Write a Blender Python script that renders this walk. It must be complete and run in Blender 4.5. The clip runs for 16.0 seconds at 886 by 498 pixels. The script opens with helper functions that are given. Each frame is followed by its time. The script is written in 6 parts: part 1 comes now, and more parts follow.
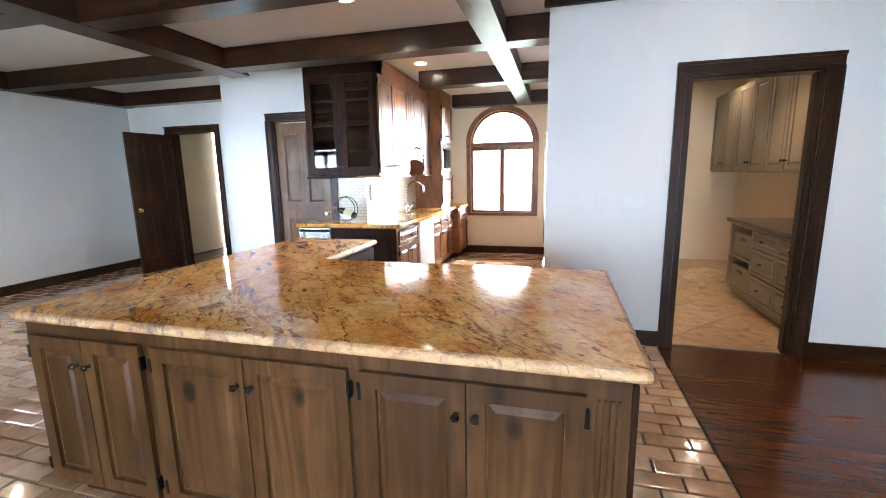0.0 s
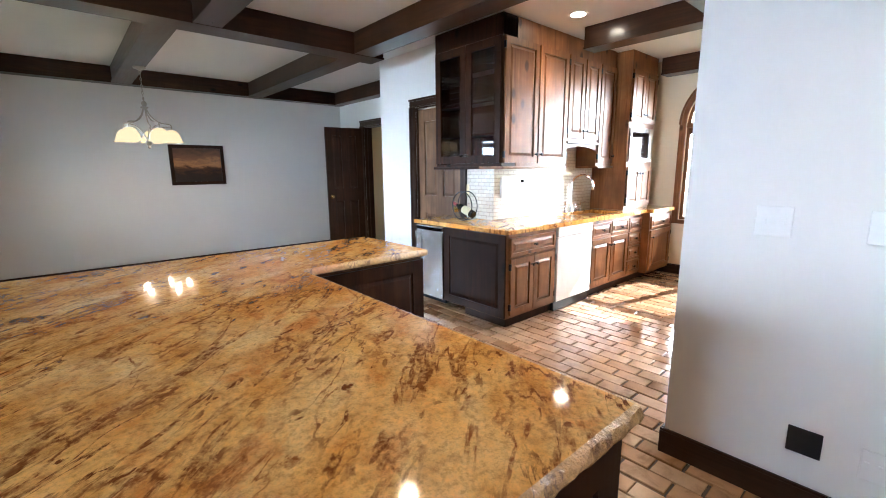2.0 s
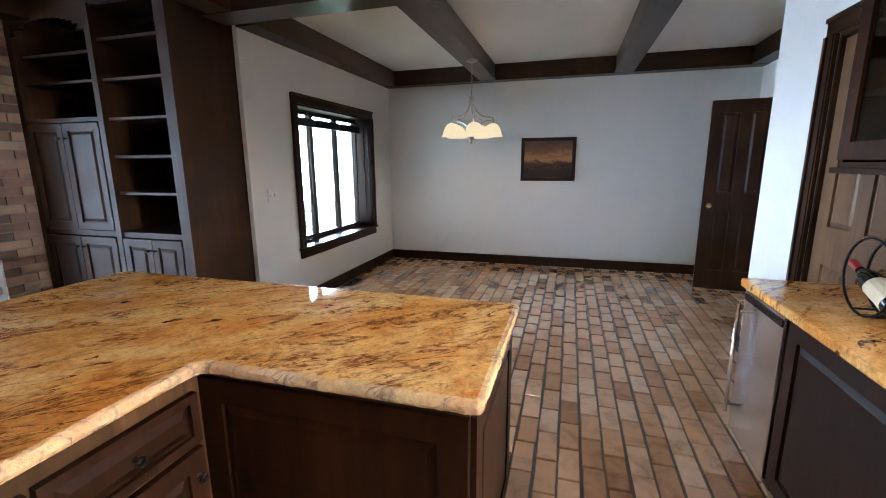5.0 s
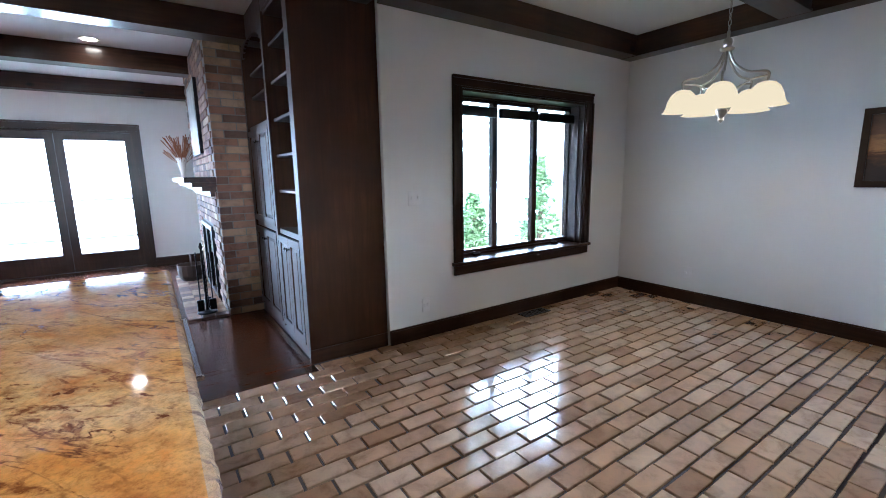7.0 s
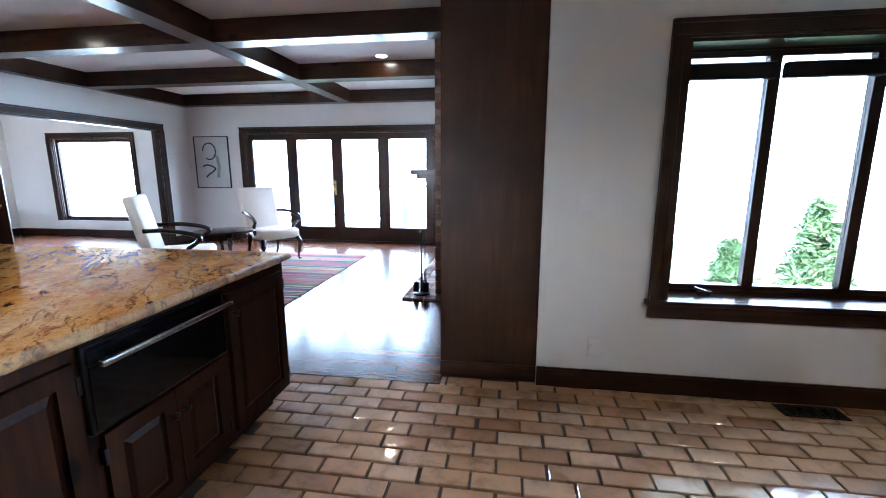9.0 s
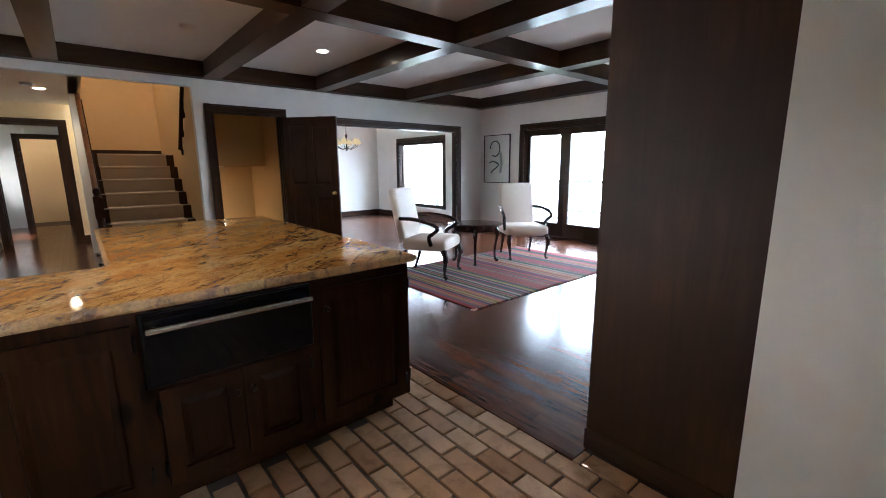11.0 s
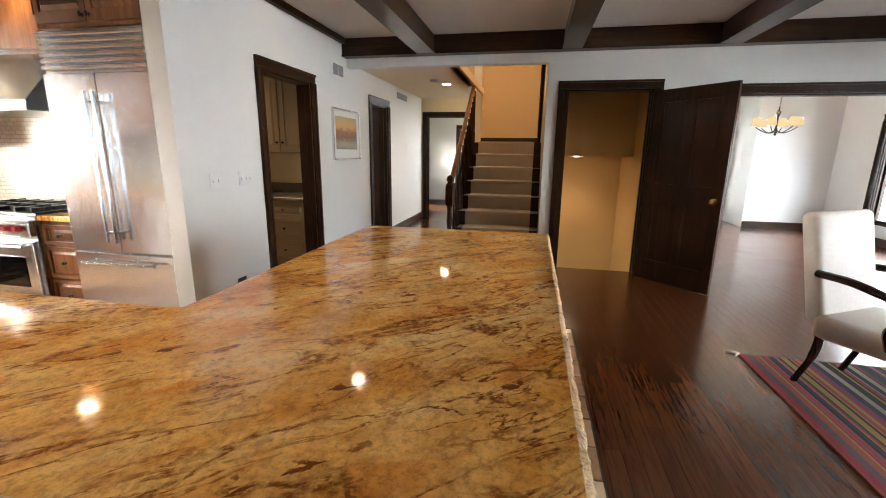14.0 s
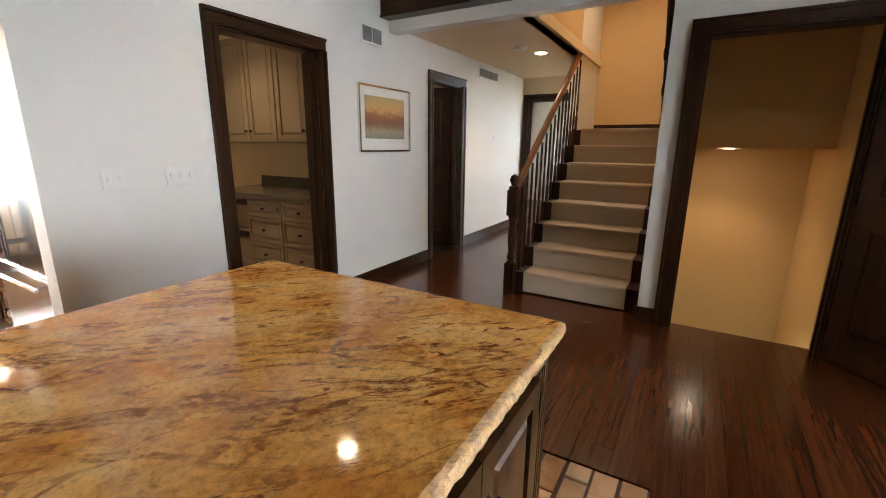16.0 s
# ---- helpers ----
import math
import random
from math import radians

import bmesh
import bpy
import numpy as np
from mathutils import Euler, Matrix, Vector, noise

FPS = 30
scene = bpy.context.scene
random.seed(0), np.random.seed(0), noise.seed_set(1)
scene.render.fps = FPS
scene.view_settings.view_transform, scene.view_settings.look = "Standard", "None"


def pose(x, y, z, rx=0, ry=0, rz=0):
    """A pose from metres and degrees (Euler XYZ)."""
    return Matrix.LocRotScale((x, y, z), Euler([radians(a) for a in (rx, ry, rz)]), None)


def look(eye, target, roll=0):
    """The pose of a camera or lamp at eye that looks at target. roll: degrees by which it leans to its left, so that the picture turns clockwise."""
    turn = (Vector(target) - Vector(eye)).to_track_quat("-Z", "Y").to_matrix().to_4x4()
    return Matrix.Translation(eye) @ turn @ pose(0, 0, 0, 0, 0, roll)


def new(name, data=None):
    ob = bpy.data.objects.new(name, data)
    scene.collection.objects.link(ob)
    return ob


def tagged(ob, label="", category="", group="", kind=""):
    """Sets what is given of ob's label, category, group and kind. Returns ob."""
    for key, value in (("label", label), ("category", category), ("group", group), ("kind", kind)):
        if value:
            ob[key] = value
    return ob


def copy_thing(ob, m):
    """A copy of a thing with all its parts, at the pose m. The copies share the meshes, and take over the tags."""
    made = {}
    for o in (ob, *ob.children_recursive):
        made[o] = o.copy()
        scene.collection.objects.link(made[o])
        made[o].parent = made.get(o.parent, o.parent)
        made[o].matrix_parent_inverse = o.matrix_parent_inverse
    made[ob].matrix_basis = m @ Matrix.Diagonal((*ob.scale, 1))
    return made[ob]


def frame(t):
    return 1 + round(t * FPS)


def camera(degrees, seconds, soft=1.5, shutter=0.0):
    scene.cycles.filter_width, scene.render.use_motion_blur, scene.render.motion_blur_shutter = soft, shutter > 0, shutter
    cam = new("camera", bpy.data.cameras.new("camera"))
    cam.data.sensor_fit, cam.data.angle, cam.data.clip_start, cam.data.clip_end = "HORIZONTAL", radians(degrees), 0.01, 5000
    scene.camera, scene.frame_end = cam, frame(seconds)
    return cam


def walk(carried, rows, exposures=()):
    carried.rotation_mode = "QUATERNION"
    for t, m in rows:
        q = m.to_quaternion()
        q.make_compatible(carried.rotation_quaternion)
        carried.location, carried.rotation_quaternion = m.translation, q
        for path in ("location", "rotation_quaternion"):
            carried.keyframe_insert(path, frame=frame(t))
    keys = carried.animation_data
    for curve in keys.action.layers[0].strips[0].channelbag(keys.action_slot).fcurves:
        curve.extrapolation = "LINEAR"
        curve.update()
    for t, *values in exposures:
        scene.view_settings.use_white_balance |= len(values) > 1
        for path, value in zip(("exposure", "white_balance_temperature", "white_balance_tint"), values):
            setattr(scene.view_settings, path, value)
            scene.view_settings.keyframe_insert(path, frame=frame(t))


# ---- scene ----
cam = camera(92.2, 16.0, soft=1.0)
PATH = [
    (0, (0.737, 0.536, 1.382), (0.223, 2.437, 1.032), -1.0),
    (0.5, (1.001, 0.901, 1.379), (0.268, 2.728, 1.026), -0.8),
    (1, (1.203, 1.308, 1.364), (0.199, 3.0, 1.005), -0.5),
    (1.5, (1.299, 1.701, 1.348), (0.049, 3.221, 0.989), -0.6),
    (2, (1.326, 2.052, 1.344), (-0.146, 3.357, 0.978), -0.5),
    (2.5, (1.321, 2.476, 1.361), (-0.358, 3.499, 0.997), -0.2),
    (3, (1.264, 2.866, 1.371), (-0.565, 3.588, 1.0), -0.2),
    (3.5, (1.053, 3.184, 1.37), (-0.863, 3.618, 0.992), -0.3),
    (4, (0.805, 3.46, 1.383), (-1.156, 3.569, 1.007), -0.1),
    (4.5, (0.535, 3.693, 1.405), (-1.415, 3.468, 1.019), -0.1),
    (7, (-1.379, 4.148, 1.302), (-2.487, 2.519, 0.957), -0.9),
    (7.5, (-1.69, 4.068, 1.294), (-2.51, 2.275, 0.957), -0.4),
    (8, (-2.062, 3.992, 1.343), (-2.521, 2.079, 0.979), -0.7),
    (8.5, (-2.348, 3.937, 1.348), (-2.426, 1.972, 0.982), -0.4),
    (9, (-2.586, 3.838, 1.305), (-2.294, 1.893, 0.941), 0.0),
    (11.5, (-3.157, 2.675, 1.298), (-1.456, 1.692, 0.922), -0.3),
    (12, (-2.998, 2.408, 1.298), (-1.153, 1.734, 0.925), 0.1),
    (12.5, (-2.77, 2.212, 1.317), (-0.844, 1.827, 0.941), 0.3),
    (13, (-2.48, 2.057, 1.347), (-0.523, 1.928, 0.955), 0.6),
    (13.5, (-2.135, 1.929, 1.352), (-0.183, 2.05, 0.933), 0.5),
    (14, (-1.796, 1.798, 1.37), (0.114, 2.189, 0.924), 0.7),
    (14.5, (-1.454, 1.637, 1.321), (0.387, 2.282, 0.879), 0.6),
    (15, (-1.063, 1.533, 1.337), (0.713, 2.329, 0.875), 0.7),
    (15.5, (-0.603, 1.456, 1.325), (1.119, 2.354, 0.85), 0.3),
    (16, (-0.125, 1.418, 1.329), (1.551, 2.4, 0.855), 0.6),
]
walk(cam, [(t, look(eye, target, roll)) for t, eye, target, roll in PATH],
     exposures=[(0, 2.05, 5600, 10), (3, 2.05, 5600, 10), (4.5, 1.8, 5500, 10), (7, 1.8, 4950, 10), (9, 1.8, 5100, 10), (11.5, 1.3, 5800, 10), (12.5, 1.5, 5900, 10), (14, 1.7, 6600, 10), (16, 1.62, 6600, 10)])

# ---- world, sun, exposure ----
world = bpy.data.worlds.new("sky_world")
scene.world = world
world.use_nodes = True
wn = world.node_tree
sky = wn.nodes.new("ShaderNodeTexSky")
sky.sky_type = 'NISHITA'
sky.sun_disc = False
sky.sun_elevation = radians(43)
sky.sun_rotation = radians(12)
wn.links.new(sky.outputs[0], wn.nodes["Background"].inputs[0])
wn.nodes["Background"].inputs[1].default_value = 0.12
sun_data = bpy.data.lights.new("sun", 'SUN')
sun_data.energy = 5.0
sun_data.angle = radians(0.6)
sun_data.color = (1.0, 0.95, 0.86)
sun_ob = new("sun", sun_data)
sun_ob.matrix_world = look((1.6, 7.5, 7.2), (0, 0, 0))

# ---- helpers of this scene ----
OFF = {}
ROOT = Vector((0, 0, 0))


def thing(name, label, category, loc=(0, 0, 0), group="", kind=""):
    ob = new(name)
    ob.empty_display_size = 0.1
    ob.location = loc
    OFF[ob.name] = Vector(loc)
    return tagged(ob, label, category, group, kind)


def mesh_of(name, bm, material):
    bmesh.ops.recalc_face_normals(bm, faces=bm.faces[:])
    me = bpy.data.meshes.new(name)
    bm.to_mesh(me)
    bm.free()
    for m in (material if isinstance(material, (list, tuple)) else [material]):
        me.materials.append(m)
    return me


def part(name, bm, material, parent, label="", smooth=False):
    off = OFF.get(parent.name, ROOT)
    if off.length:
        bmesh.ops.translate(bm, verts=bm.verts[:], vec=-off)
    me = mesh_of(name, bm, material)
    ob = new(name, me)
    ob.parent = parent
    OFF[ob.name] = off
    if smooth:
        me.polygons.foreach_set("use_smooth", [True] * len(me.polygons))
        me.set_sharp_from_angle(angle=radians(40))
    return tagged(ob, label)


def solo(name, bm, material, label, category="", group="", kind="", smooth=False):
    me = mesh_of(name, bm, material)
    ob = new(name, me)
    if smooth:
        me.polygons.foreach_set("use_smooth", [True] * len(me.polygons))
        me.set_sharp_from_angle(angle=radians(40))
    return tagged(ob, label, category, group, kind)


def bx(bm, x0, x1, y0, y1, z0, z1, bev=0.0, seg=1, M=None):
    x0, x1, y0, y1, z0, z1 = min(x0, x1), max(x0, x1), min(y0, y1), max(y0, y1), min(z0, z1), max(z0, z1)
    v = [bm.verts.new(p) for p in ((x0, y0, z0), (x1, y0, z0), (x1, y1, z0), (x0, y1, z0), (x0, y0, z1), (x1, y0, z1), (x1, y1, z1), (x0, y1, z1))]
    f = [bm.faces.new([v[i] for i in q]) for q in ((3, 2, 1, 0), (4, 5, 6, 7), (0, 1, 5, 4), (1, 2, 6, 5), (2, 3, 7, 6), (3, 0, 4, 7))]
    if bev > 0:
        edges = list({e for q in f for e in q.edges})
        r = bmesh.ops.bevel(bm, geom=edges, offset=bev, segments=seg, affect='EDGES', profile=0.5)
        v = list({w for q in r["faces"] for w in q.verts})
    if M is not None:
        for w in v:
            w.co = M @ w.co
    return v


def box_bm(*a, **k):
    bm = bmesh.new()
    bx(bm, *a, **k)
    return bm


def face_m(x, y, z, way):
    """Local (along, out, up) to the world, for a front that faces way."""
    u, o = {"S": ((1, 0, 0), (0, -1, 0)), "N": ((-1, 0, 0), (0, 1, 0)), "E": ((0, 1, 0), (1, 0, 0)), "W": ((0, -1, 0), (-1, 0, 0))}[way]
    return Matrix(((u[0], o[0], 0, x), (u[1], o[1], 0, y), (0, 0, 1, z), (0, 0, 0, 1)))


def lathe(bm, prof, M=None, seg=16, cap=True):
    """Turn a profile of (radius, height) about the local z axis."""
    rings = []
    for r, z in prof:
        ring = [bm.verts.new((r * math.cos(2 * math.pi * i / seg), r * math.sin(2 * math.pi * i / seg), z)) for i in range(seg)]
        rings.append(ring)
    for a, b in zip(rings, rings[1:]):
        for i in range(seg):
            bm.faces.new((a[i], a[(i + 1) % seg], b[(i + 1) % seg], b[i]))
    if cap:
        bm.faces.new(rings[0][::-1])
        bm.faces.new(rings[-1])
    if M is not None:
        for ring in rings:
            for v in ring:
                v.co = M @ v.co


def tube(bm, pts, radii, seg=8, flat=1.0):
    """A swept round bar through points."""
    pts = [Vector(p) for p in pts]
    if not isinstance(radii, (list, tuple)):
        radii = [radii] * len(pts)
    rings = []
    side = None
    for i, p in enumerate(pts):
        d = (pts[min(i + 1, len(pts) - 1)] - pts[max(i - 1, 0)]).normalized()
        if side is None:
            side = d.orthogonal().normalized()
        side = (side - d * side.dot(d)).normalized()
        up = d.cross(side)
        rings.append([bm.verts.new(p + radii[i] * (math.cos(2 * math.pi * k / seg) * side + flat * math.sin(2 * math.pi * k / seg) * up)) for k in range(seg)])
    for a, b in zip(rings, rings[1:]):
        for k in range(seg):
            bm.faces.new((a[k], a[(k + 1) % seg], b[(k + 1) % seg], b[k]))
    bm.faces.new(rings[0][::-1])
    bm.faces.new(rings[-1])


def spline(pts, n=6):
    """A smooth curve through points (Catmull-Rom)."""
    p = [Vector(q) for q in pts]
    p = [2 * p[0] - p[1]] + p + [2 * p[-1] - p[-2]]
    out = []
    for i in range(1, len(p) - 2):
        for k in range(n):
            t = k / n
            a, b, c, d = p[i - 1], p[i], p[i + 1], p[i + 2]
            out.append(0.5 * (2 * b + (c - a) * t + (2 * a - 5 * b + 4 * c - d) * t * t + (3 * b - a - 3 * c + d) * t ** 3))
    out.append(p[-2])
    return out


# ---- materials ----
def mat_base(name, rough=0.5, metal=0.0, color=(0.5, 0.5, 0.5)):
    m = bpy.data.materials.new(name)
    m.use_nodes = True
    b = m.node_tree.nodes["Principled BSDF"]
    b.inputs["Base Color"].default_value = (*color, 1)
    b.inputs["Roughness"].default_value = rough
    b.inputs["Metallic"].default_value = metal
    return m, m.node_tree, b


def coords(nt, scale=(1, 1, 1), rand=True):
    tc = nt.nodes.new("ShaderNodeTexCoord")
    mp = nt.nodes.new("ShaderNodeMapping")
    mp.inputs["Scale"].default_value = scale
    nt.links.new(tc.outputs["Object"], mp.inputs["Vector"])
    if rand:
        oi = nt.nodes.new("ShaderNodeObjectInfo")
        mu = nt.nodes.new("ShaderNodeMath")
        mu.operation = 'MULTIPLY'
        mu.inputs[1].default_value = 37.0
        nt.links.new(oi.outputs["Random"], mu.inputs[0])
        nt.links.new(mu.outputs[0], mp.inputs["Location"])
    return mp.outputs[0]


def noise_n(nt, vec, scale, detail=4, rough=0.55, dist=0.0):
    n = nt.nodes.new("ShaderNodeTexNoise")
    n.inputs["Scale"].default_value = scale
    n.inputs["Detail"].default_value = detail
    n.inputs["Roughness"].default_value = rough
    n.inputs["Distortion"].default_value = dist
    nt.links.new(vec, n.inputs["Vector"])
    return n.outputs["Fac"]


def ramp(nt, fac, stops):
    r = nt.nodes.new("ShaderNodeValToRGB")
    e = r.color_ramp.elements
    while len(e) < len(stops):
        e.new(0.5)
    for k, (p, c) in zip(e, stops):
        k.position = p
        k.color = (*c, 1) if len(c) == 3 else c
    nt.links.new(fac, r.inputs[0])
    return r.outputs[0]


def mix(nt, fac, a, b, mode='MIX'):
    m = nt.nodes.new("ShaderNodeMix")
    m.data_type, m.blend_type = 'RGBA', mode
    for sock, val in ((m.inputs[0], fac), (m.inputs[6], a), (m.inputs[7], b)):
        if hasattr(val, "links"):
            nt.links.new(val, sock)
        else:
            sock.default_value = val if not isinstance(val, tuple) else (*val, 1)
    return m.outputs[2]


def bump(nt, b, fac, strength=0.2, dist=0.01):
    n = nt.nodes.new("ShaderNodeBump")
    n.inputs["Strength"].default_value = strength
    n.inputs["Distance"].default_value = dist
    nt.links.new(fac, n.inputs["Height"])
    nt.links.new(n.outputs[0], b.inputs["Normal"])


def remap(nt, fac, lo, hi):
    n = nt.nodes.new("ShaderNodeMapRange")
    n.inputs[3].default_value, n.inputs[4].default_value = lo, hi
    nt.links.new(fac, n.inputs[0])
    return n.outputs[0]


def wood(name, dark, mid, light, axis="z", rough=0.38, knots=True, grain=1.0, coat=0.0, spec=0.25):
    m, nt, b = mat_base(name, rough)
    s = {"z": (14, 14, 1.0), "x": (1.0, 14, 14), "y": (14, 1.0, 14)}[axis]
    v = coords(nt, tuple(q * grain for q in s))
    g1 = noise_n(nt, v, 1.6, 6, 0.6, 0.8)
    c = ramp(nt, g1, [(0.28, dark), (0.5, mid), (0.74, light)])
    v2 = coords(nt, (2.2, 2.2, 2.2))
    blotch = noise_n(nt, v2, 1.1, 3)
    c = mix(nt, ramp(nt, blotch, [(0.36, (0.05, 0.05, 0.05)), (0.64, (0.8, 0.8, 0.8))]), c, tuple(q * 0.45 for q in mid))
    if knots:
        vo = nt.nodes.new("ShaderNodeTexVoronoi")
        vo.inputs["Scale"].default_value = 1.0
        ks = {"z": (4.2, 4.2, 2.6), "x": (2.6, 4.2, 4.2), "y": (4.2, 2.6, 4.2)}[axis]
        nt.links.new(coords(nt, ks), vo.inputs["Vector"])
        kf = ramp(nt, vo.outputs["Distance"], [(0.08, (1, 1, 1)), (0.15, (0, 0, 0))])
        c = mix(nt, kf, c, tuple(q * 0.35 for q in dark))
    nt.links.new(c, b.inputs["Base Color"])
    nt.links.new(remap(nt, g1, rough - 0.08, rough + 0.12), b.inputs["Roughness"])
    b.inputs["Specular IOR Level"].default_value = spec
    b.inputs["Coat Weight"].default_value = coat
    b.inputs["Coat Roughness"].default_value = 0.15
    bump(nt, b, g1, 0.12, 0.004)
    return m


def paint(name, color, rough=0.6, var=0.04):
    m, nt, b = mat_base(name, rough)
    v = coords(nt, rand=False)
    n = noise_n(nt, v, 0.8, 3)
    c = ramp(nt, n, [(0.3, tuple(q * (1 - var) for q in color)), (0.7, color)])
    nt.links.new(c, b.inputs["Base Color"])
    bump(nt, b, noise_n(nt, v, 160, 2), 0.06, 0.002)
    return m


def plain(name, color, rough=0.5, metal=0.0, var=0.1, scale=20.0):
    m, nt, b = mat_base(name, rough, metal)
    n = noise_n(nt, coords(nt), scale, 3)
    nt.links.new(ramp(nt, n, [(0.3, tuple(q * (1 - var) for q in color)), (0.7, color)]), b.inputs["Base Color"])
    nt.links.new(remap(nt, n, max(0.02, rough - 0.05), rough + 0.06), b.inputs["Roughness"])
    return m


def glow(name, color, strength):
    m = bpy.data.materials.new(name)
    m.use_nodes = True
    nt = m.node_tree
    nt.nodes.clear()
    e = nt.nodes.new("ShaderNodeEmission")
    e.inputs[0].default_value = (*color, 1)
    e.inputs[1].default_value = strength
    o = nt.nodes.new("ShaderNodeOutputMaterial")
    nt.links.new(e.outputs[0], o.inputs[0])
    return m


def granite_mat(name="granite", rough=0.07, pale=0.0, relief=0.0):
    """Golden granite: granular ground, rust patches, dark veins that run nearly parallel."""
    m, nt, b = mat_base(name, rough)
    v = coords(nt, rand=False)
    turn = nt.nodes.new("ShaderNodeMapping")
    turn.inputs["Rotation"].default_value = (0, 0, radians(48))
    nt.links.new(v, turn.inputs["Vector"])

    def along(stretch, shift):
        q = nt.nodes.new("ShaderNodeMapping")
        q.inputs["Scale"].default_value = (1.0, stretch, 1.0)
        q.inputs["Location"].default_value = (shift, shift * 0.7, 0)
        nt.links.new(turn.outputs[0], q.inputs["Vector"])
        return q.outputs[0]

    ground = ramp(nt, noise_n(nt, along(1.8, 0), 2.3, 7, 0.62, 0.4), [(0.26, (0.55, 0.19, 0.03)), (0.4, (0.72, 0.34, 0.075)), (0.52, (0.82, 0.46, 0.14)), (0.64, (0.84, 0.55, 0.22)), (0.8, (0.66, 0.48, 0.25))])
    rust = ramp(nt, noise_n(nt, along(1.6, 5.3), 4.2, 6, 0.65, 0.5), [(0.53, (0, 0, 0)), (0.68, (0.75, 0.75, 0.75))])
    c = mix(nt, rust, ground, (0.62, 0.2, 0.03))
    grit = ramp(nt, noise_n(nt, v, 75, 4, 0.75), [(0.34, (0.6, 0.5, 0.42)), (0.5, (1, 1, 1)), (0.66, (1.22, 1.16, 1.04))])
    c = mix(nt, 0.7, c, grit, 'MULTIPLY')
    blot = ramp(nt, noise_n(nt, v, 17, 5, 0.6), [(0.36, (0.72, 0.62, 0.52)), (0.52, (1, 1, 1)), (0.68, (1.12, 1.08, 1.0))])
    c = mix(nt, 0.55, c, blot, 'MULTIPLY')
    fray = noise_n(nt, v, 42, 4, 0.7)
    for stretch, shift, scale, width, cut, dark in ((3.0, 1.7, 1.7, 0.014, 0.48, (0.22, 0.068, 0.016)), (2.4, 8.1, 2.7, 0.012, 0.5, (0.3, 0.1, 0.024)), (3.4, 3.9, 2.9, 0.011, 0.53, (0.16, 0.048, 0.013))):
        f = noise_n(nt, along(stretch, shift), scale, 7, 0.56, 0.5)
        line = ramp(nt, f, [(0.5 - width * 1.7, (0, 0, 0)), (0.5 - width * 0.4, (1, 1, 1)), (0.5 + width * 0.4, (1, 1, 1)), (0.5 + width * 1.7, (0, 0, 0))])
        gap = ramp(nt, noise_n(nt, along(1.3, shift * 2), 3.2, 4, 0.6), [(cut - 0.06, (0, 0, 0)), (cut + 0.06, (1, 1, 1))])
        fr = ramp(nt, fray, [(0.38, (0.25, 0.25, 0.25)), (0.55, (1, 1, 1))])
        c = mix(nt, mix(nt, 1.0, mix(nt, 1.0, line, gap, 'MULTIPLY'), fr, 'MULTIPLY'), c, dark)
    fleck = ramp(nt, noise_n(nt, along(2.0, 6.6), 15, 4, 0.55, 0.4), [(0.6, (0, 0, 0)), (0.64, (1, 1, 1))])
    where = ramp(nt, noise_n(nt, along(2.2, 2.4), 2.8, 4, 0.6), [(0.47, (0, 0, 0)), (0.6, (1, 1, 1))])
    c = mix(nt, mix(nt, 1.0, fleck, where, 'MULTIPLY'), c, (0.19, 0.055, 0.014))
    if pale:
        c = mix(nt, pale, c, (0.5, 0.46, 0.35))
    nt.links.new(c, b.inputs["Base Color"])
    b.inputs["IOR"].default_value = 1.55
    if relief:
        bump(nt, b, noise_n(nt, v, 38, 5, 0.65), relief, 0.012)
    return m


def brick_mat(name, lo, mid, hi, rough, use_random=True, gloss_var=0.25):
    m, nt, b = mat_base(name, rough)
    if use_random:
        geo = nt.nodes.new("ShaderNodeNewGeometry")
        oi = nt.nodes.new("ShaderNodeObjectInfo")
        ad = nt.nodes.new("ShaderNodeMath")
        ad.operation = 'ADD'
        nt.links.new(geo.outputs["Random Per Island"], ad.inputs[0])
        nt.links.new(oi.outputs["Random"], ad.inputs[1])
        fr = nt.nodes.new("ShaderNodeMath")
        fr.operation = 'FRACT'
        nt.links.new(ad.outputs[0], fr.inputs[0])
        c = ramp(nt, fr.outputs[0], [(0.0, lo), (0.5, mid), (1.0, hi)])
    else:
        c = mix(nt, 0.5, mid, mid)
    v = coords(nt)
    st = noise_n(nt, v, 9, 6, 0.65, 0.5)
    c = mix(nt, 1.0, c, ramp(nt, st, [(0.25, (0.55, 0.5, 0.46)), (0.5, (1, 1, 1)), (0.75, (1.18, 1.12, 1.05))]), 'MULTIPLY')
    nt.links.new(c, b.inputs["Base Color"])
    nt.links.new(remap(nt, noise_n(nt, v, 14, 4), rough - gloss_var * 0.5, rough + gloss_var), b.inputs["Roughness"])
    if gloss_var < 0.2:
        b.inputs["Coat Weight"].default_value = 1.0
        b.inputs["Coat Roughness"].default_value = 0.06
    bump(nt, b, noise_n(nt, v, 13, 5, 0.6), 0.28 if gloss_var < 0.2 else 0.4, 0.006)
    return m


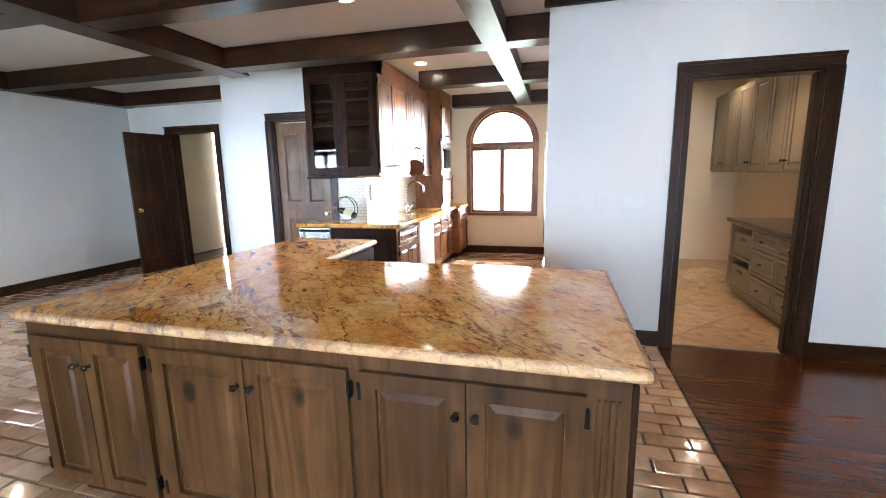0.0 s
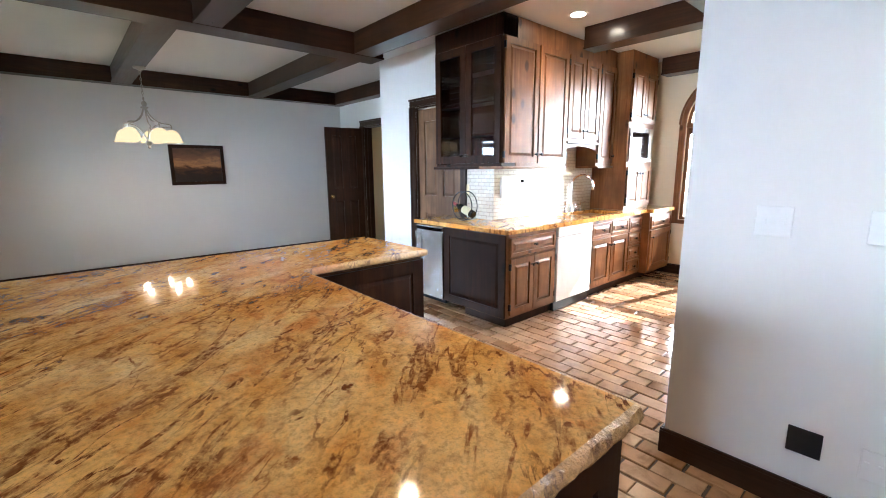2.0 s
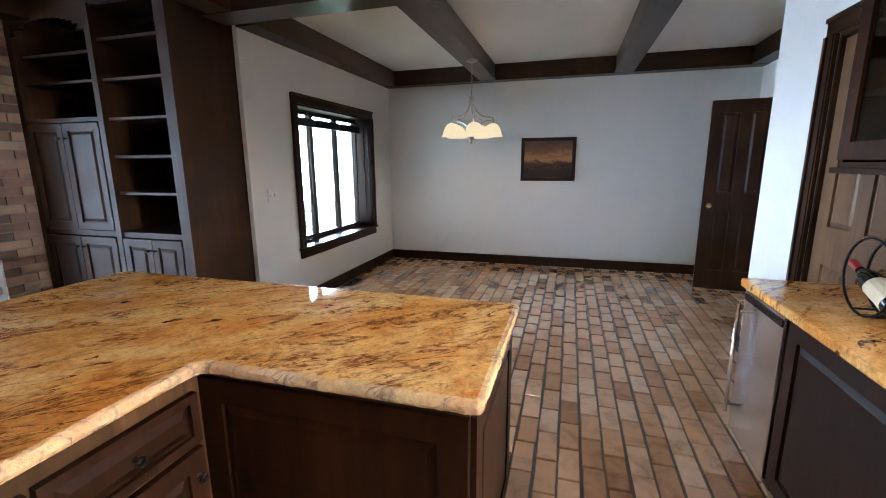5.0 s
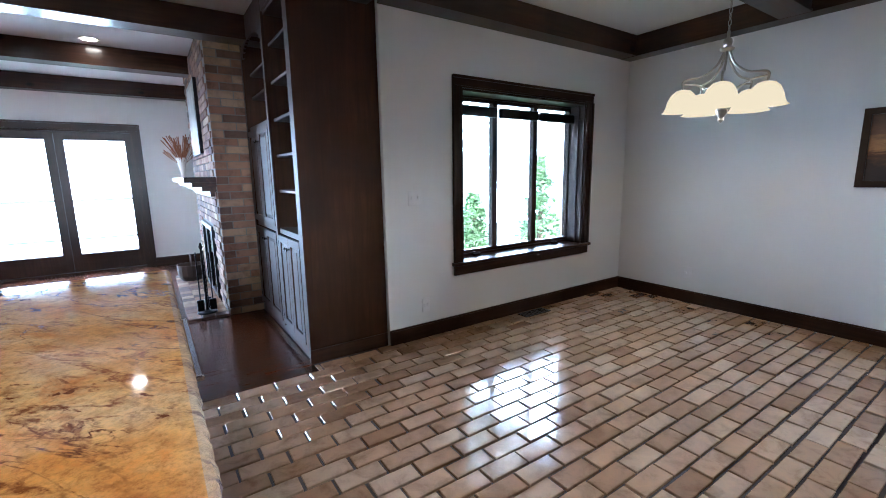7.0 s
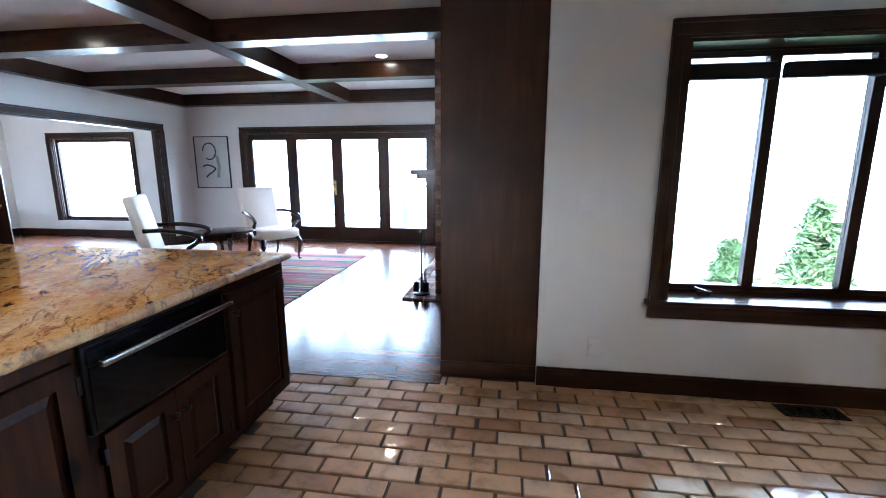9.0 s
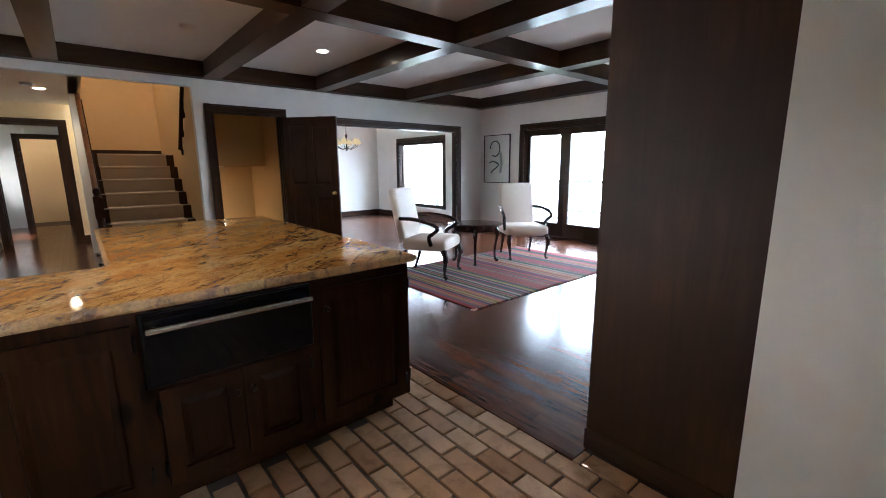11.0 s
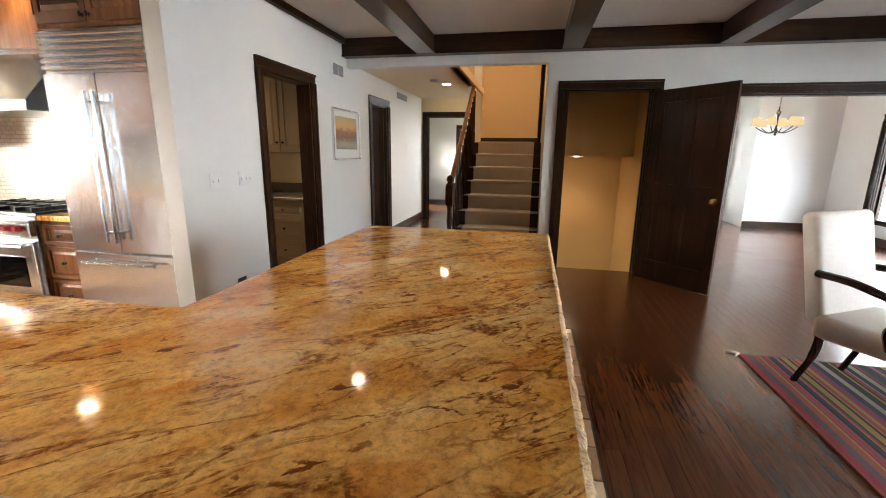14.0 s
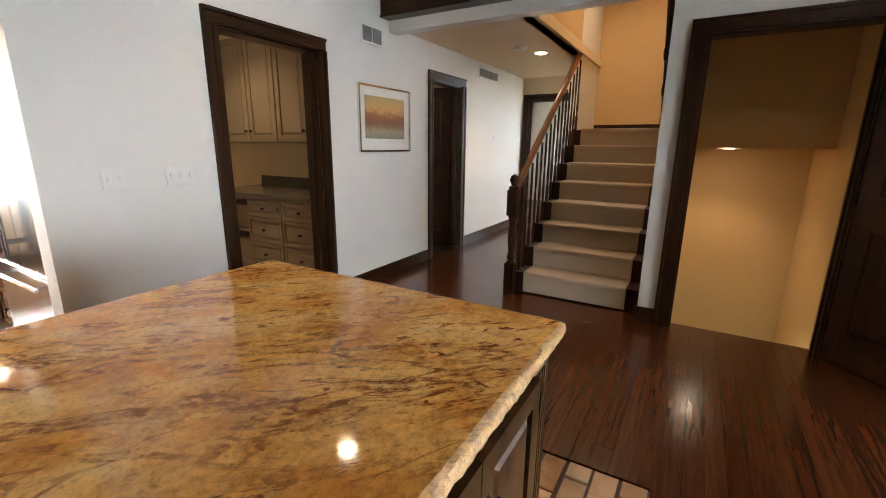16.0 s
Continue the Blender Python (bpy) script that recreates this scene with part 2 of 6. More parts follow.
def plank_mat():
    m, nt, b = mat_base("hardwood", 0.2)
    geo = nt.nodes.new("ShaderNodeNewGeometry")
    oi = nt.nodes.new("ShaderNodeObjectInfo")
    ad = nt.nodes.new("ShaderNodeMath")
    ad.operation = 'ADD'
    nt.links.new(geo.outputs["Random Per Island"], ad.inputs[0])
    nt.links.new(oi.outputs["Random"], ad.inputs[1])
    fr = nt.nodes.new("ShaderNodeMath")
    fr.operation = 'FRACT'
    nt.links.new(ad.outputs[0], fr.inputs[0])
    c = ramp(nt, fr.outputs[0], [(0.0, (0.072, 0.0205, 0.0074)), (0.5, (0.088, 0.026, 0.0094)), (1.0, (0.104, 0.0325, 0.012))])
    v = coords(nt, (1.5, 22, 22))
    g = noise_n(nt, v, 2.0, 6, 0.65, 1.2)
    c = mix(nt, 1.0, c, ramp(nt, g, [(0.3, (0.45, 0.42, 0.4)), (0.55, (1, 1, 1)), (0.8, (1.25, 1.2, 1.1))]), 'MULTIPLY')
    nt.links.new(c, b.inputs["Base Color"])
    nt.links.new(remap(nt, noise_n(nt, coords(nt, (1, 1, 1)), 3, 4), 0.12, 0.3), b.inputs["Roughness"])
    b.inputs["Specular IOR Level"].default_value = 0.35
    b.inputs["Coat Weight"].default_value = 0.12
    b.inputs["Coat Roughness"].default_value = 0.1
    bump(nt, b, g, 0.08, 0.002)
    return m


def steel_mat():
    m, nt, b = mat_base("brushed_steel", 0.22, 1.0, (0.67, 0.7, 0.74))
    g = noise_n(nt, coords(nt, (60, 60, 1.0)), 3, 3)
    nt.links.new(remap(nt, g, 0.14, 0.26), b.inputs["Roughness"])
    bump(nt, b, noise_n(nt, coords(nt, (2, 2, 1)), 1.5, 2), 0.1, 0.02)
    return m


def glass_mat(name="clear_glass", tint=(1, 1, 1)):
    m = bpy.data.materials.new(name)
    m.use_nodes = True
    nt = m.node_tree
    nt.nodes.clear()
    tr = nt.nodes.new("ShaderNodeBsdfTransparent")
    tr.inputs[0].default_value = (*tint, 1)
    gl = nt.nodes.new("ShaderNodeBsdfGlossy")
    gl.inputs["Roughness"].default_value = 0.02
    lw = nt.nodes.new("ShaderNodeLayerWeight")
    pw_ = nt.nodes.new("ShaderNodeMath")
    pw_.operation = 'POWER'
    pw_.inputs[1].default_value = 4.0
    nt.links.new(lw.outputs["Facing"], pw_.inputs[0])
    fr = nt.nodes.new("ShaderNodeMapRange")
    fr.inputs[3].default_value, fr.inputs[4].default_value = 0.03, 0.7
    nt.links.new(pw_.outputs[0], fr.inputs[0])
    mx = nt.nodes.new("ShaderNodeMixShader")
    o = nt.nodes.new("ShaderNodeOutputMaterial")
    nt.links.new(fr.outputs[0], mx.inputs[0])
    nt.links.new(tr.outputs[0], mx.inputs[1])
    nt.links.new(gl.outputs[0], mx.inputs[2])
    nt.links.new(mx.outputs[0], o.inputs[0])
    return m


WALL = paint("wall_paint", (0.72, 0.71, 0.69))
CEIL = paint("ceiling_paint", (0.78, 0.77, 0.76))
TAN = paint("tan_paint", (0.6, 0.41, 0.2))
CREAM = paint("cream_paint", (0.74, 0.6, 0.4))
TRIM = wood("dark_trim_wood", (0.018, 0.007, 0.003), (0.037, 0.0145, 0.006), (0.062, 0.026, 0.011), "z", 0.32, knots=False)
TRIMX = wood("dark_trim_wood_x", (0.018, 0.007, 0.003), (0.037, 0.0145, 0.006), (0.062, 0.026, 0.011), "x", 0.32, knots=False)
TRIMY = wood("dark_trim_wood_y", (0.018, 0.007, 0.003), (0.037, 0.0145, 0.006), (0.062, 0.026, 0.011), "y", 0.32, knots=False)
BEAMX = wood("beam_wood_x", (0.022, 0.008, 0.003), (0.05, 0.0185, 0.007), (0.085, 0.034, 0.013), "x", 0.3, coat=0.35)
BEAMY = wood("beam_wood_y", (0.022, 0.008, 0.003), (0.05, 0.0185, 0.007), (0.085, 0.034, 0.013), "y", 0.3, coat=0.35)
ISLW = wood("island_pine", (0.024, 0.0095, 0.003), (0.1, 0.044, 0.0145), (0.18, 0.086, 0.03), "z", 0.34, grain=0.8)
# dark wood; on the island it also carries the shade of three sides
DKW = wood("dark_and_shaded_wood", (0.012, 0.0038, 0.0013), (0.034, 0.0105, 0.0032), (0.062, 0.02, 0.006), "z", 0.42, spec=0.12)
CABW = wood("cabinet_pine", (0.14, 0.052, 0.017), (0.25, 0.1, 0.034), (0.34, 0.155, 0.06), "z", 0.32)
DOORW = wood("door_wood", (0.022, 0.0075, 0.003), (0.05, 0.018, 0.007), (0.082, 0.031, 0.012), "z", 0.33, knots=False)
PANTRYW = wood("pantry_wood", (0.09, 0.045, 0.02), (0.16, 0.085, 0.04), (0.21, 0.12, 0.06), "z", 0.36, knots=False)
BOOKW = wood("bookcase_wood", (0.026, 0.01, 0.0036), (0.05, 0.0185, 0.0066), (0.078, 0.03, 0.011), "z", 0.48, knots=False, spec=0.2)
GREYCAB = paint("taupe_cabinet_paint", (0.24, 0.18, 0.115), 0.45)
GRANITE = granite_mat()
CHISEL = granite_mat("chiselled_granite", 0.2, 0.35, 0.9)
BRICK = brick_mat("glazed_brick_paver", (0.37, 0.2, 0.105), (0.54, 0.33, 0.19), (0.6, 0.42, 0.275), 0.09, gloss_var=0.14)
GROUT = plain("dark_grout", (0.075, 0.055, 0.045), 0.7)
FBRICK = brick_mat("fireplace_brick", (0.07, 0.04, 0.028), (0.19, 0.095, 0.055), (0.31, 0.2, 0.12), 0.75)
MORTAR = plain("mortar", (0.16, 0.14, 0.115), 0.9)
PLANK = plank_mat()
STEEL = steel_mat()
CHROME = plain("chrome", (0.75, 0.75, 0.75), 0.1, 1.0, 0.03)
BLACKM = plain("black_metal", (0.012, 0.012, 0.013), 0.3, 0.6)
BRONZE = plain("dark_bronze", (0.05, 0.04, 0.035), 0.28, 0.9)
PEWTER = plain("brushed_pewter", (0.42, 0.39, 0.34), 0.3, 1.0)
BRASS = plain("brass", (0.7, 0.5, 0.2), 0.25, 1.0)
BLACKG = plain("black_glass", (0.004, 0.004, 0.005), 0.06)
BLACKG.node_tree.nodes["Principled BSDF"].inputs["Specular IOR Level"].default_value = 0.22
WHITEP = plain("white_plastic", (0.73, 0.72, 0.71), 0.35, 0.0, 0.03)
IVORYP = plain("ivory_plastic", (0.72, 0.62, 0.35), 0.4, 0.0, 0.04)
WHITEPAINT = plain("white_enamel", (0.82, 0.81, 0.79), 0.3, 0.0, 0.03)
GLASS = glass_mat()
CARPET = plain("beige_carpet", (0.5, 0.4, 0.3), 0.95, 0.0, 0.25, 180.0)
FABRIC = plain("cream_fabric", (0.72, 0.66, 0.6), 0.85, 0.0, 0.08, 60.0)
MAHOG = wood("mahogany", (0.016, 0.005, 0.003), (0.03, 0.01, 0.006), (0.05, 0.018, 0.01), "z", 0.18, knots=False, coat=0.5)
LAMPON = glow("lamp_glow", (1.0, 0.82, 0.58), 22.0)
SHADEON = glow("shade_glow", (1.0, 0.74, 0.4), 0.3)
SKYGLOW = glow("sky_backdrop", (0.8, 0.91, 1.0), 13.0)
SUNGLOW = glow("sunny_haze_backdrop", (1.0, 0.97, 0.9), 32.0)

# ---- large structure ----
CZ, BZ = 2.64, 2.44      # ceiling, underside of beams
HC = 0.86                # worktop height


def wall(name, axis, a0, a1, p0, p1, z0, z1, holes=(), material=WALL, label="smooth off-white painted plaster wall"):
    """A wall along x or y from a0 to a1, thick from p0 to p1, with rectangular holes (a, b, low, high)."""
    z0 = z0 - 0.12 if z0 == 0 else z0
    holes = [(h[0], h[1], z0 if h[2] == 0 else h[2], h[3]) for h in holes]
    bm = bmesh.new()
    cuts = sorted({a0, a1, *[q for h in holes for q in h[:2]]})
    for s, e in zip(cuts, cuts[1:]):
        mid = (s + e) / 2
        zs = [(z0, z1)]
        for h in holes:
            if h[0] < mid < h[1]:
                zs = [(z0, h[2]), (h[3], z1)]
        for lo, hi in zs:
            if hi - lo > 1e-4:
                if axis == "x":
                    bx(bm, s, e, p0, p1, lo, hi)
                else:
                    bx(bm, p0, p1, s, e, lo, hi)
    bmesh.ops.remove_doubles(bm, verts=bm.verts[:], dist=1e-5)
    return solo(name, bm, material, label, "wall", kind="structure")


X_E, Y_S, Y_L, X_D, Y_D, Y_W = 3.36, -3.59, 4.07, -5.72, 5.9, 1.33
X_B = -2.79
EDGE_Y = 1.42           # where pavers meet the planks
# window and door openings: (from, to, low, high)
DINWIN = (-5.03, -3.49, 0.57, 1.97)
FRENCH = (-1.26, 2.2, 0.0, 1.97)
FORMWIN = (4.6, 6.36, 0.3, 1.92)
wall("wall_north", "x", 0.64, 6.96, Y_L, Y_L + 0.14, 0, CZ, [(1.62, 2.43, 0, 2.03), (4.13, 4.81, 0, 2.03)])
wall("wall_east", "y", Y_S, Y_L, X_E, X_E + 0.12, 0, CZ, [(1.69, Y_L, 0, 2.34), (0.58, 1.48, 0, 2.05), (-2.9, -0.1, 0, 1.98)])
wall("wall_south", "x", -2.2, 9.2, Y_S - 0.16, Y_S, 0, CZ, [FRENCH, FORMWIN])
wall("wall_dining_south", "x", X_D, X_B, Y_W - 0.27, Y_W, 0, CZ, [DINWIN])
wall("wall_dining_west", "y", Y_W - 0.16, Y_D + 0.14, X_D - 0.12, X_D, 0, CZ)
wall("wall_dining_north", "x", X_D, -3.31, Y_D, Y_D + 0.14, 0, CZ, [(-4.95, -4.15, 0, 2.05)])
wall("wall_pantry_side", "y", 5.15, Y_D, -3.31, -3.17, 0, CZ)
wall("wall_pantry", "x", -3.17, -1.43, 5.15, 5.27, 0, CZ, [(-2.61, -1.87, 0, 2.03)])
wall("wall_kitchen_west", "y", 5.27, 7.85, -1.55, -1.43, 0, CZ)
wall("wall_closet_back", "x", 3.5, 5.3, 5.1, 5.2, 0, CZ, material=CREAM, label="cream painted closet wall")
wall("wall_closet_side", "y", Y_L + 0.14, 5.1, 5.2, 5.3, 0, CZ, material=CREAM, label="cream painted closet wall")
wall("wall_back_hall_west", "y", Y_D + 0.14, 7.6, -5.9, -5.75, 0, CZ, material=CREAM, label="cream painted back hall wall")
wall("wall_kitchen_east", "y", Y_L + 0.14, 7.85, 1.34, 1.46, 0, CZ)
wall("wall_living_west", "y", Y_S, -2.45, -2.32, -2.2, 0, CZ)
wall("wall_living_back", "y", -2.45, 1.17, -2.95, -2.83, 0, CZ)
wall("wall_laundry_north", "x", 1.46, 3.42, 7.85, 7.97, 0, CZ, material=CREAM, label="cream painted laundry wall")
wall("wall_laundry_east", "y", Y_L + 0.14, 7.85, 3.3, 3.42, 0, CZ, material=CREAM, label="cream painted laundry wall")
wall("wall_hall_end", "y", 2.84, Y_L, 6.96, 7.08, 0, CZ, [(3.07, 3.95, 0, 2.05)], material=CREAM, label="cream painted hall end wall")
wall("wall_stair_back", "y", 1.57, 2.9, 6.5, 6.6, 0, 4.2, material=TAN, label="tan painted stairwell wall")
wall("wall_stair_side", "x", X_E + 0.12, 6.5, 1.57, 1.69, 0, 4.2, material=TAN, label="tan painted stair side wall")
wall("wall_stair_hall", "x", 5.45, 6.5, 2.8, 2.9, 0, 4.2, label="off-white wall beside the stairs")
wall("wall_stair_upper", "x", X_E + 0.12, 5.45, 2.8, 2.9, 2.4, 4.2, material=TAN, label="tan painted upper stairwell wall")
wall("wall_stair_front", "y", 1.57, 2.9, X_E + 0.12, X_E + 0.22, 2.64, 4.2, material=TAN, label="tan painted upper stairwell wall")
wall("wall_basement_back", "y", 0.4, 1.57, 5.2, 5.3, -1.7, 1.33, material=TAN, label="tan painted basement stair wall")
wall("wall_basement_side", "x", X_E + 0.12, 5.3, 0.4, 0.5, -1.7, 2.64, material=TAN, label="tan painted basement stair wall")
wall("wall_basement_inner", "x", X_E + 0.12, 5.3, 1.5, 1.57, -1.7, 2.64, material=TAN, label="tan painted basement stair wall")
wall("wall_basement_soffit", "y", 0.5, 1.5, 4.4, 5.3, 1.33, 2.64, material=TAN, label="tan painted soffit over the basement stairs")
wall("wall_formal_north", "x", X_E + 0.12, 9.3, 0.3, 0.4, 0, CZ, label="pale painted formal dining room wall")
wall("wall_formal_east", "y", Y_S, -2.25, 7.45, 7.57, 0, CZ, label="pale painted formal dining room wall")
wall("wall_formal_bay", "y", -2.25, 0.3, 8.3, 8.42, 0, CZ, [(-2.0, -0.9, 0.3, 2.1)], label="pale painted bay wall with a window")
wall("wall_formal_return", "x", 7.57, 8.42, -2.37, -2.25, 0, CZ, label="pale painted bay return wall")
wall("wall_far_room", "y", 1.6, 5.5, 10.4, 10.5, 0, CZ, [(3.18, 3.86, 0, 2.0)], label="pale painted wall of the far room")
# out of view; blocks the sky, its opening sized to light the far room
wall("wall_far_room_north", "x", 7.08, 10.4, 5.5, 5.6, 0, CZ, [(8.4, 9.3, 0.9, 1.8)], label="unseen far room wall with an opening added to meter daylight")
wall("wall_far_room_west", "y", Y_L, 5.5, 6.96, 7.08, 0, CZ, label="pale painted wall of the far room")
wall("wall_far_room_side", "x", 7.08, 10.4, 2.74, 2.84, 0, CZ, label="pale painted wall of the far room")
wall("wall_far_closet", "y", 2.9, 4.2, 11.6, 11.7, 0, CZ, material=CREAM, label="cream wall beyond the far room doorway")
wall("wall_far_closet_side", "x", 10.5, 11.6, 2.8, 2.9, 0, CZ, material=CREAM, label="cream wall beyond the far room doorway")
wall("wall_far_closet_end", "x", 10.5, 11.6, 4.2, 4.3, 0, CZ, material=CREAM, label="cream wall beyond the far room doorway")
wall("wall_back_hall", "x", X_D, -3.0, 7.6, 7.7, 0, CZ, material=CREAM, label="cream painted back hall wall")
wall("wall_back_hall_side", "y", Y_D + 0.14, 7.6, -3.9, -3.8, 0, CZ, material=CREAM, label="cream painted back hall wall")


def arch_wall():
    """North kitchen wall with a round-headed window opening."""
    x0, x1, zb, zs, r = -0.72, 0.34, 0.7, 1.86, 0.53
    bm = bmesh.new()
    bx(bm, -1.55, x0, 7.85, 8.0, 0, CZ)
    bx(bm, x1, 1.46, 7.85, 8.0, -0.1, CZ)
    bx(bm, x0, x1, 7.85, 8.0, 0, zb)
    n = 24
    for i in range(n):
        a, b = math.pi * i / n, math.pi * (i + 1) / n
        cx = (x0 + x1) / 2
        pa = (cx + r * math.cos(a), zs + r * math.sin(a))
        pb = (cx + r * math.cos(b), zs + r * math.sin(b))
        lo = [bm.verts.new((p[0], y, p[1])) for y in (7.85, 8.0) for p in (pa, pb)]
        hi = [bm.verts.new((p[0], y, CZ)) for y in (7.85, 8.0) for p in (pa, pb)]
        bm.faces.new((lo[0], lo[1], hi[1], hi[0]))
        bm.faces.new((lo[2], lo[3], hi[3], hi[2]))
        bm.faces.new((lo[0], lo[1], lo[3], lo[2]))
    solo("wall_kitchen_north", bm, CREAM, "cream painted kitchen wall with an arched window opening", "wall", kind="structure")


arch_wall()
solo("ceiling", box_bm(X_D - 0.15, X_E + 0.12, Y_S - 0.16, 8.0, CZ, CZ + 0.12), CEIL, "smooth white painted ceiling between dark wooden beams", "ceiling", kind="structure")
# unseen cover added against sky light flooding the far room and hall
solo("ceiling_far_room", box_bm(7.08, 11.7, 2.74, 5.6, CZ, CZ + 0.1), CEIL, "unseen far room ceiling added to hold back sky light", "ceiling", kind="structure")
# lid above the door head, added only to shut sky light out
solo("ceiling_basement", box_bm(X_E + 0.12, 5.3, 0.4, 1.57, CZ, CZ + 0.1), TAN, "unseen tan ceiling added to keep sky light off the basement stairs", "ceiling", kind="structure")
# out of view; added to block sky and sun above the stairs
solo("ceiling_stair", box_bm(X_E + 0.12, 6.6, 1.57, 2.9, 4.2, 4.3), CEIL, "unseen ceiling added to keep the sky out of the stairwell", "ceiling", kind="structure")
solo("ceiling_closet", box_bm(X_E + 0.12, 5.3, Y_L + 0.14, 5.2, CZ, CZ + 0.1), CREAM, "cream painted closet ceiling", "ceiling", kind="structure")
solo("ceiling_hall", box_bm(X_E + 0.12, 7.08, 2.76, Y_L, 2.4, 2.5), CREAM, "cream painted hallway ceiling", "ceiling", kind="structure")
solo("ceiling_formal", box_bm(X_E + 0.12, 9.3, Y_S - 0.16, 0.5, 2.5, 2.62), CEIL, "white painted ceiling of the formal dining room", "ceiling", kind="structure")

# slabs under the visible floors
solo("floor_bed", box_bm(X_D, 1.53, EDGE_Y - 0.01, 8.0, -0.12, -0.014), GROUT, "dark grout bed under glazed brick pavers", "floor", kind="structure")
solo("floor_laundry", box_bm(1.46, 3.42, Y_L + 0.07, 7.9, -0.1, -0.008), plain("laundry_grout", (0.3, 0.2, 0.12), 0.7), "tan grout bed of the laundry floor", "floor", kind="structure")
SUBW = plain("subfloor_wood", (0.03, 0.012, 0.007), 0.6)
bm = bmesh.new()
bx(bm, -3.0, 3.45, Y_S - 0.1, EDGE_Y - 0.01, -0.12, -0.013)
bx(bm, 1.53, 3.45, EDGE_Y - 0.01, Y_L + 0.07, -0.12, -0.013)
bx(bm, 3.45, 11.6, 1.6, Y_L + 0.14, -0.12, -0.013)
bx(bm, 3.45, 9.4, Y_S - 0.1, 0.46, -0.12, -0.013)
bx(bm, 3.4, 5.4, Y_L + 0.07, 5.2, -0.12, -0.013)
bx(bm, X_D - 0.1, -3.3, Y_D + 0.1, 8.0, -0.12, -0.013)
solo("subfloor", bm, SUBW, "dark wooden subfloor", "floor", kind="structure")

# ---- beams ----
beams = thing("ceiling_beams", "dark-stained boxed wooden beams crossing the ceiling", "beam", kind="structure")


def beam(x0, x1, y0, y1, along, z0=BZ):
    bm = bmesh.new()
    bx(bm, x0, x1, y0, y1, z0 + 0.018, CZ)
    if along == "x":
        bx(bm, x0, x1, y0 - 0.012, y1 + 0.012, z0, z0 + 0.018)
    else:
        bx(bm, x0 - 0.012, x1 + 0.012, y0, y1, z0, z0 + 0.018)
    part("beam", bm, BEAMX if along == "x" else BEAMY, beams)


beam(-2.72, -2.5, -0.3, 4.66, "y")
beam(0.1, 0.28, Y_S + 0.16, 7.7, "y")
beam(X_D + 0.15, 1.335, 4.33, 4.52, "x", BZ + 0.004)
for yb in (3.05, 1.46, -0.05, -1.7):
    beam(-2.5 if yb > -0.2 else -1.9, X_E - 0.12, yb - 0.09, yb + 0.09, "x", BZ + 0.004)
beam(X_D + 0.15, -2.72, 2.7, 2.88, "x", BZ + 0.004)
beam(-0.99, 1.335, 5.9, 6.08, "x", BZ + 0.004)
beam(X_E - 0.12, X_E - 0.003, Y_S, Y_L, "y", BZ + 0.002)
beam(-2.2, X_E - 0.12, Y_S + 0.003, Y_S + 0.16, "x", BZ + 0.006)
beam(X_D + 0.003, X_D + 0.15, Y_W, Y_D, "y", BZ + 0.002)
beam(X_D + 0.15, -2.79, Y_W + 0.003, Y_W + 0.16, "x", BZ + 0.006)
beam(X_D + 0.15, -3.31, Y_D - 0.16, Y_D - 0.003, "x", BZ + 0.006)
beam(-0.99, 1.335, 7.66, 7.847, "x", BZ + 0.006)
bm = bmesh.new()
bx(bm, 0.6, X_E - 0.12, Y_L - 0.05, Y_L - 0.002, CZ - 0.06, CZ)
part("cornice", bm, TRIMX, beams)

# ---- baseboards ----
bb = thing("baseboard", "dark-stained wooden baseboard along the walls", "baseboard", kind="structure")


def base(x0, x1, y0, y1, h=0.11):
    bm = box_bm(x0, x1, y0, y1, 0, h)
    if abs(x1 - x0) > abs(y1 - y0):
        bx(bm, x0, x1, y0 + 0.003, y1 - 0.003, h, h + 0.012)
    else:
        bx(bm, x0 + 0.003, x1 - 0.003, y0, y1, h, h + 0.012)
    part("baseboard_run", bm, TRIMX if abs(x1 - x0) > abs(y1 - y0) else TRIMY, bb)


T = 0.018
base(0.625, 1.53, Y_L - T, Y_L - 0.001)
base(2.52, 4.04, Y_L - T, Y_L - 0.001)
base(4.9, 6.94, Y_L - T, Y_L - 0.001)
base(0.64 - T, 0.639, Y_L, Y_L + 0.14)
base(X_D + 0.001, X_D + T, Y_W, Y_D)
base(X_D + T, X_B, Y_W + 0.001, Y_W + T)
base(X_D + T, -5.05, Y_D - T, Y_D - 0.001)
base(-4.05, -3.31, Y_D - T, Y_D - 0.001)
base(-3.31 - T, -3.311, 5.15, Y_D)
base(-3.31 - T, -2.7, 5.15 - T, 5.149)
base(X_E - T, X_E - 0.001, 1.565, 1.71)
base(X_E - T, X_E - 0.001, 0.0, 0.49)
base(X_E - T, X_E - 0.001, Y_S, -3.0)
base(2.29, X_E - T, Y_S + 0.001, Y_S + T)
base(-2.2, -1.36, Y_S + 0.001, Y_S + T)
base(-1.0, 1.33, 7.85 - T, 7.849)
base(X_E + 0.13, 7.45, Y_S + 0.001, Y_S + T)
base(7.45 - T, 7.449, Y_S + T, -2.25)
base(6.96 - T, 6.959, 2.9, 2.99)

# ---- casings, doors, windows ----
def trim_box(bm, M, u0, u1, w0, w1, o0=0.001, o1=0.02):
    bx(bm, u0, u1, o0, o1, w0, w1, M=M)


